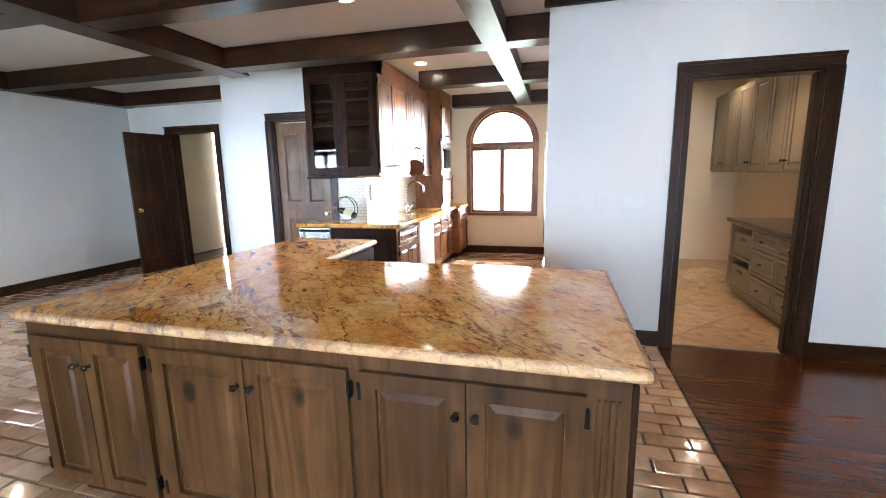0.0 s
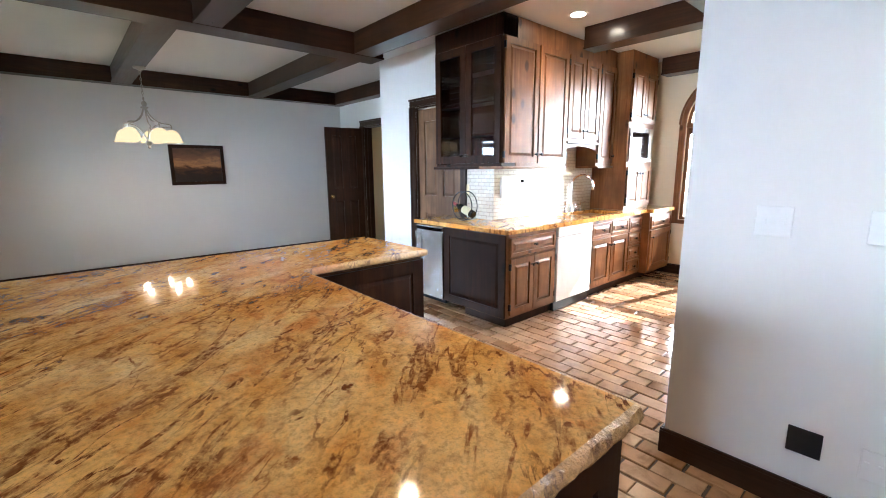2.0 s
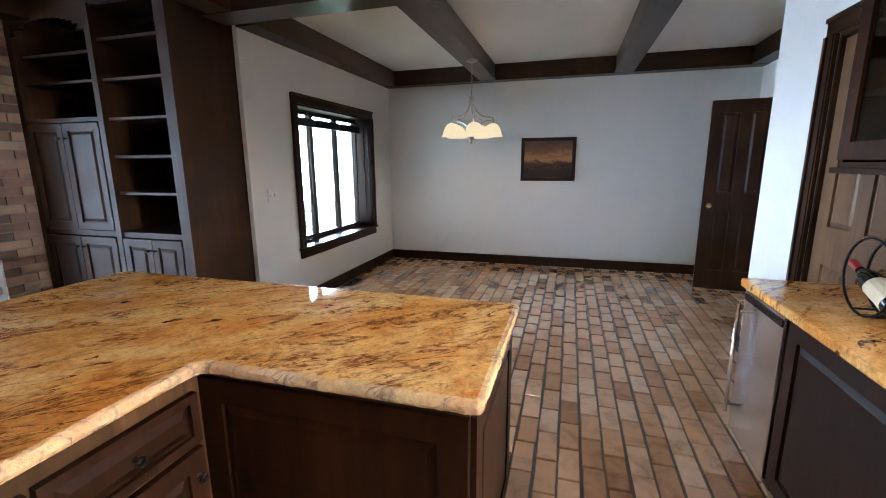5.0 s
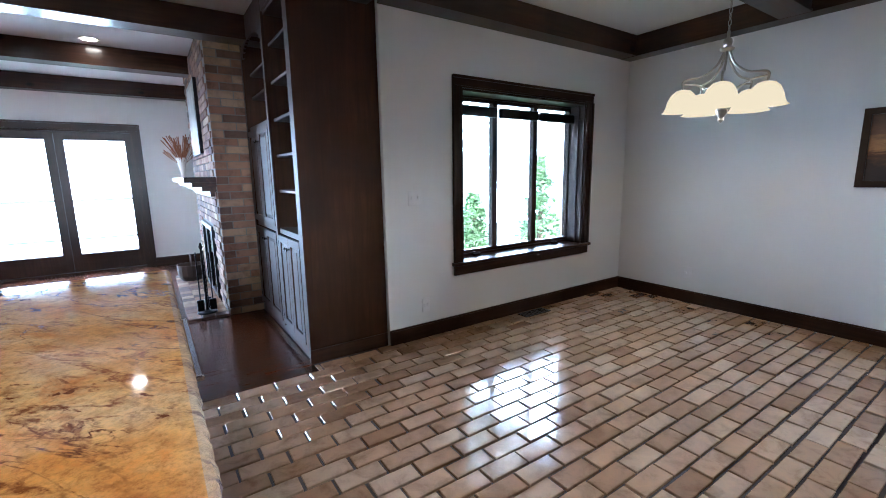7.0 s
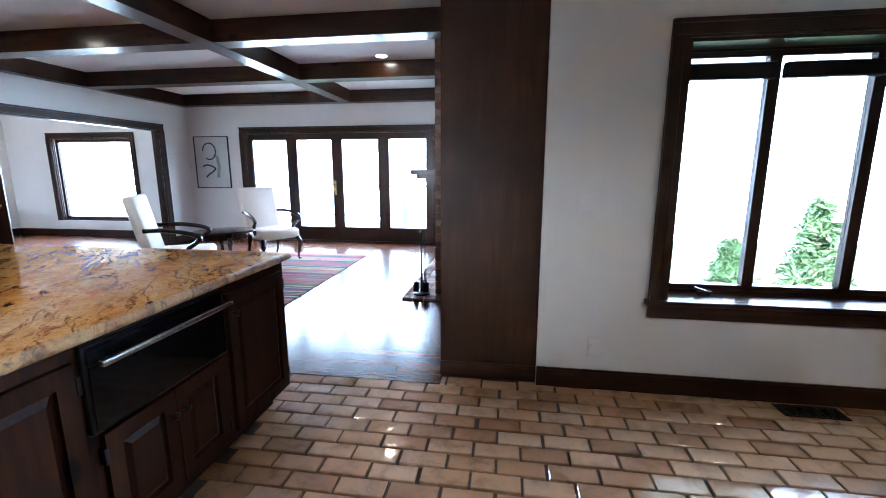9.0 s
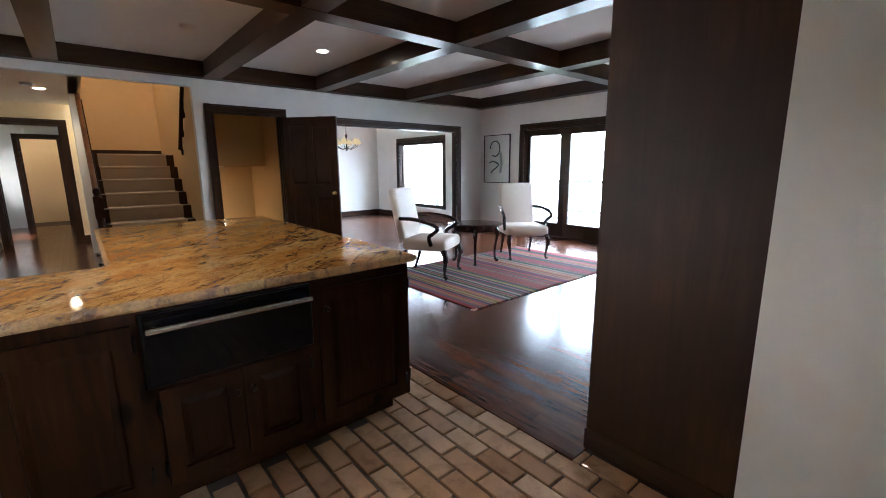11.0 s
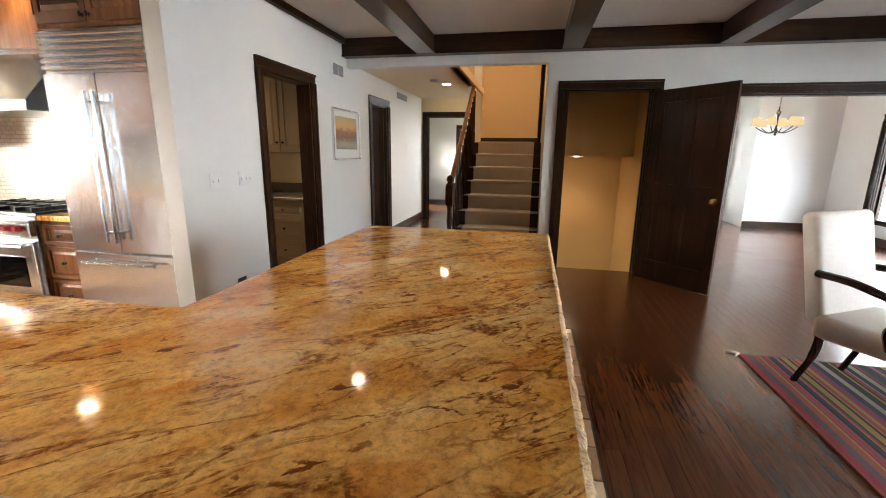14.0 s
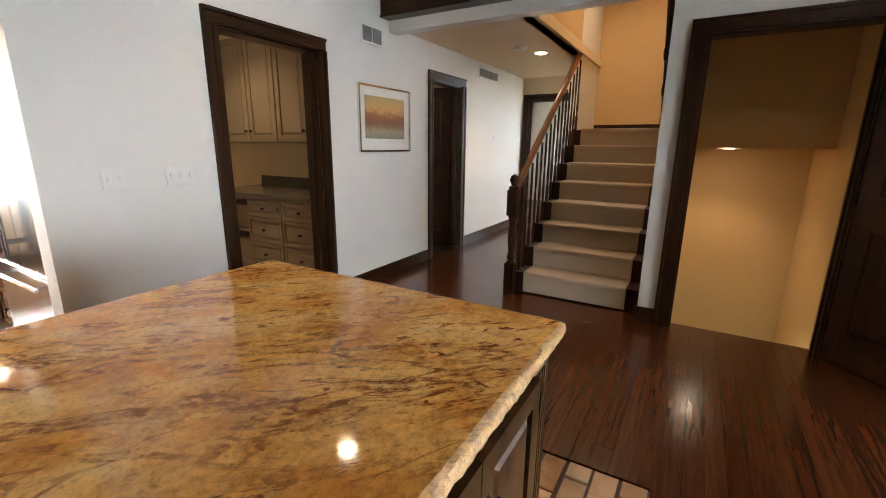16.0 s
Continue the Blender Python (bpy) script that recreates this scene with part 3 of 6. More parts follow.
def casing(name, M, w, h, label, depth=0.14, cw=0.09, sill=0.0, mats=None, full=False):
    """Moulded frame round an opening of width w from sill to h, with its jamb; local u from 0 to w."""
    root = thing(name, label, "door frame" if not full else "window frame", loc=M @ Vector((w / 2, 0, 0)), kind="structure")
    for nm, u0, u1 in (("side_casing", -cw, 0.0), ("side_casing", w, w + cw)):
        bm = bmesh.new()
        trim_box(bm, M, u0, u1, sill, h)
        o = (u0, u0 + 0.022) if u0 < 0 else (u1 - 0.022, u1)
        trim_box(bm, M, o[0], o[1], sill, h, 0.02, 0.032)
        q = (u1 - 0.03, u1 - 0.012) if u0 < 0 else (u0 + 0.012, u0 + 0.03)
        trim_box(bm, M, q[0], q[1], sill, h, 0.02, 0.026)
        part(nm, bm, TRIM, root)
    bm = bmesh.new()
    trim_box(bm, M, -cw, w + cw, h, h + cw)
    trim_box(bm, M, -cw, w + cw, h + cw - 0.022, h + cw, 0.02, 0.032)
    trim_box(bm, M, -cw + 0.022, w + cw - 0.022, h + 0.012, h + 0.03, 0.02, 0.026)
    part("head_casing", bm, TRIMX, root)
    bm = bmesh.new()
    bx(bm, 0.0, 0.018, -depth, 0.0, sill, h, M=M)
    bx(bm, w - 0.018, w, -depth, 0.0, sill, h, M=M)
    bx(bm, 0.018, w - 0.018, -depth, 0.0, h - 0.018, h, M=M)
    bx(bm, 0.018, 0.032, -depth * 0.62, -depth * 0.35, sill, h - 0.018, M=M)
    bx(bm, w - 0.032, w - 0.018, -depth * 0.62, -depth * 0.35, sill, h - 0.018, M=M)
    part("jamb", bm, TRIM, root)
    return root


def frustum(bm, M, u0, u1, w0, w1, o0, o1, slope):
    a = [(u0, o0, w0), (u1, o0, w0), (u1, o0, w1), (u0, o0, w1)]
    b = [(u0 + slope, o1, w0 + slope), (u1 - slope, o1, w0 + slope), (u1 - slope, o1, w1 - slope), (u0 + slope, o1, w1 - slope)]
    va = [bm.verts.new(M @ Vector(p)) for p in a]
    vb = [bm.verts.new(M @ Vector(p)) for p in b]
    bm.faces.new(vb)
    for i in range(4):
        bm.faces.new((va[i], va[(i + 1) % 4], vb[(i + 1) % 4], vb[i]))


def leaf_bm(M, u0, u1, w0, w1, t=0.02, stile=0.055, panels=None, o0=0.002):
    """A frame-and-panel leaf. panels: list of (u0, u1, w0, w1) fields as shares of the leaf, or one field."""
    bm = bmesh.new()
    fields = panels or [(u0 + stile, u1 - stile, w0 + stile, w1 - stile)]
    us = sorted({u0, u1, *[q for f in fields for q in f[:2]]})
    ws = sorted({w0, w1, *[q for f in fields for q in f[2:]]})
    for i in range(len(us) - 1):
        for j in range(len(ws) - 1):
            cu, cw = (us[i] + us[i + 1]) / 2, (ws[j] + ws[j + 1]) / 2
            if not any(f[0] < cu < f[1] and f[2] < cw < f[3] for f in fields):
                bx(bm, us[i], us[i + 1], o0, o0 + t, ws[j], ws[j + 1], M=M)
    bmesh.ops.remove_doubles(bm, verts=bm.verts[:], dist=1e-5)
    for f in fields:
        bx(bm, f[0], f[1], o0, o0 + t * 0.35, f[2], f[3], M=M)
        g = 0.008
        frustum(bm, M, f[0] + g, f[1] - g, f[2] + g, f[3] - g, o0 + t * 0.35, o0 + t * 0.9, min(0.022, (f[1] - f[0]) * 0.2))
    return bm


RX = Matrix.Rotation(radians(-90), 4, 'X')


def knob(parent, M, u, w, o=0.022, material=None, r=0.014):
    bm = bmesh.new()
    lathe(bm, [(r * 0.75, 0), (r * 0.45, 0.004), (r * 0.4, 0.012), (r, 0.018), (r * 1.05, 0.024), (r * 0.6, 0.03)], M @ Matrix.Translation((u, o, w)) @ RX, 12)
    return part("knob", bm, material or BRONZE, parent, "", True)


def hinge(parent, M, u, w, o=0.0225):
    bm = bmesh.new()
    bx(bm, u - 0.007, u + 0.007, 0.001, o + 0.003, w - 0.028, w + 0.028, 0.002, M=M)
    return part("hinge", bm, BLACKM, parent)


def cab_door(parent, M, u0, u1, w0, w1, material, pull="r", pull_w=None, hinges=True, name="cabinet_door", t=0.02):
    ob = part(name, leaf_bm(M, u0, u1, w0, w1, t), material, parent)
    if pull:
        pu = u1 - 0.028 if pull == "r" else u0 + 0.028
        knob(ob, M, pu, pull_w if pull_w is not None else w1 - 0.09, t + 0.002)
        if hinges:
            hu = u0 - 0.004 if pull == "r" else u1 + 0.004
            for hw in (w0 + 0.07, w1 - 0.07):
                hinge(ob, M, hu, hw)
    return ob


def drawer(parent, M, u0, u1, w0, w1, material, knobs=1):
    ob = part("drawer_front", leaf_bm(M, u0, u1, w0, w1, 0.02, 0.025), material, parent)
    for k in range(knobs):
        knob(ob, M, u0 + (u1 - u0) * (k + 0.5) / knobs, (w0 + w1) / 2)
    return ob


def room_door(name, label, M, w, h=2.02, t=0.036, material=None, arched=False, knob_u=None):
    """A panelled room door; local u from 0 (hinges) to w, one leaf with panels on both faces."""
    root = thing(name, label, "door", loc=M @ Vector((0, 0, 0)))
    s, m = 0.11, 0.1
    c = (w - 2 * s - m) / 2
    fl = []
    for a in (s, s + c + m):
        fl += [(a, a + c, 0.22, 0.86), (a, a + c, 1.06, h - 0.13)]
    bm = leaf_bm(M, 0, w, 0.008, h, t * 0.5, panels=fl, o0=0.0)
    M2 = M @ Matrix.Diagonal((1, -1, 1, 1))
    b2 = leaf_bm(M2, 0, w, 0.008, h, t * 0.5, panels=fl, o0=0.0)
    tmp = bpy.data.meshes.new("tmp")
    b2.to_mesh(tmp)
    b2.free()
    bm.from_mesh(tmp)
    bpy.data.meshes.remove(tmp)
    leaf = part("leaf", bm, material or DOORW, root)
    ku = w - 0.065 if knob_u is None else knob_u
    for sgn in (1, -1):
        k = bmesh.new()
        lathe(k, [(0.03, 0), (0.03, 0.006), (0.011, 0.01), (0.011, 0.03), (0.026, 0.04), (0.029, 0.052), (0.018, 0.064)], M @ Matrix.Diagonal((1, sgn, 1, 1)) @ Matrix.Translation((ku, t * 0.5, 0.93)) @ RX, 14)
        part("door_knob", k, BRASS, leaf, "", True)
    for hz in (0.2, 1.0, 1.8):
        b = bmesh.new()
        bx(b, -0.012, 0.004, -t * 0.5 - 0.004, t * 0.5 + 0.004, hz, hz + 0.09, M=M)
        part("hinge", b, BLACKM, leaf)
    return root


laundry_frame = casing("door_frame_laundry", face_m(1.62, Y_L, 0, "S"), 0.81, 2.03, "dark-stained moulded door casing round the laundry doorway")
casing("door_frame_hall", face_m(4.13, Y_L, 0, "S"), 0.68, 2.03, "dark-stained moulded door casing in the hallway")
casing("door_frame_basement", face_m(X_E, 1.48, 0, "W"), 0.9, 2.05, "dark-stained moulded casing of the basement doorway", 0.12)
casing("door_frame_formal", face_m(X_E, -0.1, 0, "W"), 2.8, 1.98, "wide dark-stained casing of the formal dining room opening", 0.12, 0.1)
casing("door_frame_hall_end", face_m(6.96, 3.95, 0, "W"), 0.88, 2.05, "dark-stained casing of the doorway at the hall end", 0.12)
casing("door_frame_far_room", face_m(10.4, 3.86, 0, "W"), 0.68, 2.0, "brown casing of a doorway in the far room", 0.1)
casing("door_frame_back_hall", face_m(-4.95, Y_D, 0, "S"), 0.8, 2.05, "dark-stained casing of the back hall doorway")
casing("door_frame_pantry", face_m(-2.61, 5.15, 0, "S"), 0.74, 2.03, "brown-stained casing of the pantry door", 0.12)

for z in (0.25, 1.0, 1.75):
    part("hinge", box_bm(1.638, 1.641, Y_L + 0.01, Y_L + 0.045, z, z + 0.09), PEWTER, laundry_frame, "pewter hinge leaf")

room_door("pantry_door", "closed brown-stained panelled pantry door with brass knob", face_m(-2.6, 5.19, 0, "S"), 0.72, 2.0, material=PANTRYW)
room_door("dining_hall_door", "open dark-stained panelled door standing into the dining room", pose(-5.0, Y_D - 0.02, 0, 0, 0, -98), 0.62)
room_door("basement_door", "open dark-stained panelled basement door with brass knob", pose(3.335, 0.56, 0, 0, 0, -140), 0.84)
room_door("hall_closet_door", "dark-stained hall door standing ajar", pose(4.79, Y_L + 0.13, 0, 0, 0, 120), 0.66)


def window_leafs(name, label, M, w, z0, z1, n, frame=0.045, back=0.0):
    """Sashes side by side in an opening: a mullioned frame with n panes."""
    root = thing(name, label, "window", loc=M @ Vector((w / 2, 0, z0)), kind="structure")
    bm = bmesh.new()
    bx(bm, 0, w, -0.13 - back, -0.06 - back, z0, z0 + 0.03, M=M)
    bx(bm, 0, w, -0.13 - back, -0.06 - back, z1 - 0.03, z1, M=M)
    part("window_frame", bm, TRIMX, root)
    pw = w / n
    for i in range(n):
        u0, u1 = i * pw, (i + 1) * pw
        bm = bmesh.new()
        for a, b, c, e in ((u0, u0 + frame, z0 + 0.03, z1 - 0.03), (u1 - frame, u1, z0 + 0.03, z1 - 0.03), (u0 + frame, u1 - frame, z0 + 0.03, z0 + 0.03 + frame), (u0 + frame, u1 - frame, z1 - 0.03 - frame, z1 - 0.03)):
            bx(bm, a, b, -0.12 - back, -0.07 - back, c, e, M=M)
        sash = part("sash", bm, TRIM, root)
        g = box_bm(u0 + frame, u1 - frame, -0.098 - back, -0.092 - back, z0 + 0.03 + frame, z1 - 0.03 - frame, M=M)
        pane = part("pane", g, GLASS, sash)
        pane.visible_shadow = False
    return root


# dining room window with blinds rolled up, sill and crank handles
M = face_m(DINWIN[0], Y_W, 0, "N") @ Matrix.Diagonal((-1, 1, 1, 1))
WD = DINWIN[1] - DINWIN[0]
casing("window_casing_dining", M, WD, DINWIN[3], "dark-stained moulded casing of the dining window", 0.17, 0.09, DINWIN[2], full=True)
win = window_leafs("window_dining", "three-light dark wooden casement window", M, WD, DINWIN[2], DINWIN[3], 3, 0.03, back=0.11)
bm = bmesh.new()
bx(bm, -0.11, WD + 0.11, 0.0, 0.045, DINWIN[2] - 0.02, DINWIN[2] + 0.008, 0.004, M=M)
bx(bm, 0.019, WD - 0.019, -0.17, 0.0, DINWIN[2] - 0.02, DINWIN[2] + 0.008, M=M)
bx(bm, -0.09, WD + 0.09, 0.001, 0.02, DINWIN[2] - 0.1, DINWIN[2] - 0.02, M=M)
part("window_sill", bm, TRIMX, win)
for i in range(3):
    b = box_bm(i * WD / 3 + 0.022, (i + 1) * WD / 3 - 0.022, -0.165, -0.11, DINWIN[3] - 0.185, DINWIN[3] - 0.1, 0.012, 2, M=M)
    part("rolled_blind", b, BLACKM, win, "dark rolled-up blind")
for i in (0, 2):
    b = bmesh.new()
    u = (i + 0.5) * WD / 3
    tube(b, [M @ Vector(q) for q in ((u - 0.05, -0.135, DINWIN[2] + 0.02), (u, -0.125, DINWIN[2] + 0.035), (u + 0.05, -0.13, DINWIN[2] + 0.05))], 0.007, 6)
    bx(b, u - 0.03, u + 0.03, -0.15, -0.11, DINWIN[2] + 0.008, DINWIN[2] + 0.03, M=M)
    part("crank_handle", b, BRONZE, win)

# french doors
M = face_m(FRENCH[0], Y_S, 0, "N") @ Matrix.Diagonal((-1, 1, 1, 1))
WF = FRENCH[1] - FRENCH[0]
casing("door_frame_french", M, WF, FRENCH[3], "dark-stained casing round the french doors", 0.07, 0.1)
fd = thing("french_doors", "row of four dark wooden glazed doors to the deck", "door", loc=(0.47, Y_S, 0), kind="structure")
pw = WF / 4
for i in range(4):
    u0, u1 = i * pw, (i + 1) * pw
    bm = bmesh.new()
    for a, b, c, e in ((u0 + 0.001, u0 + 0.1, 0.02, 1.97), (u1 - 0.1, u1 - 0.001, 0.02, 1.97), (u0 + 0.1, u1 - 0.1, 0.02, 0.27), (u0 + 0.1, u1 - 0.1, 1.84, 1.97)):
        bx(bm, a, b, -0.1, -0.055, c, e, M=M)
    lf = part("door_leaf", bm, TRIM, fd)
    pane = part("pane", box_bm(u0 + 0.1, u1 - 0.1, -0.082, -0.076, 0.27, 1.84, M=M), GLASS, lf)
    pane.visible_shadow = False
    if i == 2:
        b = bmesh.new()
        bx(b, u0 + 0.03, u0 + 0.075, -0.055, -0.045, 0.86, 1.12, 0.004, M=M)
        tube(b, [M @ Vector(q) for q in ((u0 + 0.05, -0.045, 1.0), (u0 + 0.05, 0.0, 1.0), (u0 + 0.14, 0.005, 1.0))], 0.008, 8)
        part("lever_handle", b, BRASS, lf, "brass lever handle")
part("threshold", box_bm(0, WF, -0.15, 0.0, 0.0, 0.02, M=M), TRIMX, fd)

# formal dining room window
M = face_m(FORMWIN[0], Y_S, 0, "N") @ Matrix.Diagonal((-1, 1, 1, 1))
casing("window_casing_formal", M, FORMWIN[1] - FORMWIN[0], FORMWIN[3], "dark casing of the formal dining room window", 0.06, 0.1, FORMWIN[2], full=True)
window_leafs("window_formal", "large single-pane dark-framed picture window", M, FORMWIN[1] - FORMWIN[0], FORMWIN[2], FORMWIN[3], 1, 0.05)
M = face_m(8.3, -0.9, 0, "W")
window_leafs("window_bay", "dark-framed two-light bay window", M, 1.1, 0.3, 2.1, 2, 0.05)


def arch_window():
    x0, x1, zb, zs, r = -0.72, 0.34, 0.7, 1.86, 0.53
    cx = (x0 + x1) / 2
    root = thing("window_arched", "round-headed stained wood kitchen window over two sashes", "window", loc=(cx, 7.85, zb), kind="structure")

    def ring(bm, ri, ro, y0, y1, n=28):
        vs = []
        for i in range(n + 1):
            a = math.pi * i / n
            vs.append([bm.verts.new((cx + q * math.cos(a), y, zs + q * math.sin(a))) for q, y in ((ri, y0), (ro, y0), (ro, y1), (ri, y1))])
        for p, q in zip(vs, vs[1:]):
            for k in range(4):
                bm.faces.new((p[k], p[(k + 1) % 4], q[(k + 1) % 4], q[k]))
    bm = bmesh.new()
    ring(bm, r, r + 0.07, 7.825, 7.849)
    ring(bm, r + 0.05, r + 0.075, 7.81, 7.825)
    part("arch_casing", bm, CABW, root)
    bm = bmesh.new()
    for a, b in ((x0 - 0.07, x0), (x1, x1 + 0.07)):
        bx(bm, a, b, 7.825, 7.849, zb - 0.05, zs)
    bx(bm, x0, x1, 7.825, 7.849, zb - 0.05, zb)
    part("window_casing", bm, CABW, root)
    bm = bmesh.new()
    ring(bm, r - 0.04, r, 7.88, 7.93)
    bx(bm, x0, x1, 7.86, 7.94, zs - 0.04, zs + 0.02)
    part("arch_frame", bm, CABW, root)
    for a, b in ((x0, cx), (cx, x1)):
        bm = bmesh.new()
        for p in ((a, a + 0.04, zb, zs - 0.04), (b - 0.04, b, zb, zs - 0.04)):
            bx(bm, p[0], p[1], 7.88, 7.93, p[2], p[3])
        bx(bm, a + 0.04, b - 0.04, 7.88, 7.93, zb, zb + 0.04)
        bx(bm, a + 0.04, b - 0.04, 7.88, 7.93, zs - 0.08, zs - 0.04)
        s = part("sash", bm, CABW, root)
        p = part("pane", box_bm(a + 0.04, b - 0.04, 7.902, 7.908, zb + 0.04, zs - 0.08), GLASS, s)
        p.visible_shadow = False
        part("rolled_blind", box_bm(a + 0.03, b - 0.03, 7.855, 7.878, zs - 0.12, zs - 0.05), CABW, root, "pale rolled-up blind")


arch_window()

# ---- outside ----
GRASS = plain("lawn", (0.085, 0.11, 0.05), 0.9, 0, 0.4, 2.0)
solo("ground", box_bm(-400, 400, -400, 400, -2.2, -1.75), GRASS, "green lawn around the house", "ground", kind="structure")
DECKM = plain("weathered_deck", (0.4, 0.38, 0.35), 0.7, 0, 0.2, 8.0)
solo("deck", box_bm(-1.9, 9.0, -7.0, Y_S - 0.17, -0.2, -0.06), DECKM, "pale weathered wooden deck outside the french doors", "deck", kind="structure")
RAILM = plain("grey_railing", (0.13, 0.14, 0.15), 0.6, 0, 0.2, 8.0)
rail = thing("deck_railing", "grey painted deck railing with thin bars", "railing", loc=(3.5, -6.9, -0.06))
for px in (-1.8, 0.0, 1.8, 3.6, 5.4, 7.2, 8.8):
    part("post", box_bm(px - 0.06, px + 0.06, -6.96, -6.84, -0.06, 0.95, 0.005), RAILM, rail)
for zr, hh in ((0.88, 0.05), (0.12, 0.04)):
    part("rail", box_bm(-1.86, 8.86, -6.93, -6.87, zr, zr + hh), RAILM, rail)
for nm, y, x0, x1, z1, gm in (("backdrop", -16.0, -45, 60, 24.0, SKYGLOW), ("backdrop", 60.0, -60, 60, 22.0, SUNGLOW)):
    solo(nm, box_bm(x0, x1, y - 0.05, y + 0.05, -1.74, z1), gm, "hazy bright white sky beyond the house", "backdrop", kind="structure")

# ---- island ----
island = thing("island_cabinet", "L-shaped knotty pine island cabinet with raised-panel doors", "kitchen island", loc=(-0.2, 2.3, 0))
bm = bmesh.new()
bx(bm, -1.37, 0.95, 1.71, 2.87, 0.09, HC - 0.04)
bx(bm, -1.37, -0.71, 2.87, 3.67, 0.09, HC - 0.04)
part("carcass", bm, ISLW, island)
# thin dark skin on the pine carcass: west side's shade as colour
part("face_frame", box_bm(-1.3716, -1.3702, 1.711, 3.669, 0.09, HC - 0.041), DKW, island, "thin dark sheet over the face frame, shade put into colour")
bm = bmesh.new()
bx(bm, -1.3, 0.89, 1.78, 2.8, 0, 0.09)
bx(bm, -1.3, -0.78, 2.8, 3.6, 0, 0.09)
part("plinth", bm, DKW, island)
M = face_m(-1.37, 1.71, 0, "S")
for a, b, k in ((0.035, 0.315, "r"), (0.32, 0.605, "l"), (0.66, 1.065, "r"), (1.07, 1.465, "l"), (1.51, 1.855, "r"), (1.86, 2.2, "l")):
    cab_door(island, M, a, b, 0.115, 0.765, ISLW, k, 0.66)
bm = bmesh.new()
for i in range(4):
    bx(bm, 2.23 + i * 0.018, 2.24 + i * 0.018, 0.0, 0.006, 0.13, 0.75, M=M)
part("fluted_stile", bm, ISLW, island)
# west, east and north faces coloured darker than the south front, for their shade
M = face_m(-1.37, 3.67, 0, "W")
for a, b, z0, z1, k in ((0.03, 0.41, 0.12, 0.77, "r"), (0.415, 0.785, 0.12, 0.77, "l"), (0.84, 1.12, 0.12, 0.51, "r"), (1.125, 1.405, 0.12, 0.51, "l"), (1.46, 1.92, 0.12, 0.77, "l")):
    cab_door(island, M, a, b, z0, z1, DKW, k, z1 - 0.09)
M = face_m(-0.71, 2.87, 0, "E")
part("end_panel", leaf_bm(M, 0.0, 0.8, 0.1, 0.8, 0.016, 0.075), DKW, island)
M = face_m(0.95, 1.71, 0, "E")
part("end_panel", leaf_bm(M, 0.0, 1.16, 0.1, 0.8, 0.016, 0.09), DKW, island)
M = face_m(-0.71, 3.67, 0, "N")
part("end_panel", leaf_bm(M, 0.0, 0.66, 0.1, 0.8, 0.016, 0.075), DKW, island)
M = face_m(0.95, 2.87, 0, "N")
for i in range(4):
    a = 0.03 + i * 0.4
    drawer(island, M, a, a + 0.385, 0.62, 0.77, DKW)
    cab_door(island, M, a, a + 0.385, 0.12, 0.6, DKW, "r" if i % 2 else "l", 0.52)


def worktop(name, label, outline, z, th=0.04, step=0.018, rough=0.003, seed=1):
    """A stone slab with a rounded, slightly chipped edge; outline anticlockwise, straight sides."""
    rng = random.Random(seed)
    pts = []
    n = len(outline)
    for i in range(n):
        a, b, c = Vector(outline[i - 1]), Vector(outline[i]), Vector(outline[(i + 1) % n])
        d0, d1 = (b - a).normalized(), (c - b).normalized()
        turn = d0.x * d1.y - d0.y * d1.x
        r = 0.03
        for k in range(5):
            t = k / 4
            p = (b - d0 * r) * (1 - t) ** 2 + b * 2 * t * (1 - t) + (b + d1 * r) * t ** 2
            nn = (d0 * (1 - t) + d1 * t).normalized()
            pts.append((p, Vector((nn.y, -nn.x))))
        length = (c - b).length - 2 * r
        m = max(1, int(length / step))
        for k in range(1, m):
            pts.append((b + d1 * (r + length * k / m), Vector((d1.y, -d1.x))))
    bm = bmesh.new()
    rings = []
    for dz, inset in ((0, -0.016), (0.008, -0.004), (th * 0.45, 0.0), (th * 0.72, -0.002), (th * 0.92, -0.008), (th, -0.02)):
        j = 0 if dz in (0, th) else rough
        rings.append([bm.verts.new((*(p + nn * (inset + rng.uniform(-j, j))), z + dz)) for p, nn in pts])
    for a, b in zip(rings, rings[1:]):
        for i in range(len(pts)):
            bm.faces.new((a[i], a[(i + 1) % len(pts)], b[(i + 1) % len(pts)], b[i]))
    bm.faces.new(rings[0][::-1])
    bm.faces.new(rings[-1])
    ob = solo(name, bm, GRANITE, label, "worktop", smooth=True)
    ob.data.materials.append(CHISEL)
    for f in ob.data.polygons:
        flat = len(f.vertices) > 4
        f.material_index = 0 if flat else 1
        f.use_smooth = not flat
    return ob


worktop("island_worktop", "polished golden-brown veined granite island worktop", [(-1.42, 1.67), (1.0, 1.67), (1.0, 2.91), (-0.67, 2.91), (-0.67, 3.71), (-1.42, 3.71)], HC - 0.039)

mwv = thing("microwave_drawer", "black glass drawer microwave with a steel bar handle", "microwave", loc=(-1.37, 2.54, 0.56))
M = face_m(-1.37, 3.67, 0, "W")
part("body", box_bm(0.808, 1.428, 0.003, 0.022, 0.525, 0.805, 0.003, M=M), BLACKM, mwv)
part("glass_front", box_bm(0.82, 1.416, 0.022, 0.028, 0.535, 0.735, M=M), BLACKG, mwv)
part("control_strip", box_bm(0.82, 1.416, 0.022, 0.027, 0.742, 0.797, M=M), BLACKG, mwv)
b = bmesh.new()
bx(b, 0.82, 1.416, 0.055, 0.08, 0.743, 0.763, 0.006, 2, M=M)
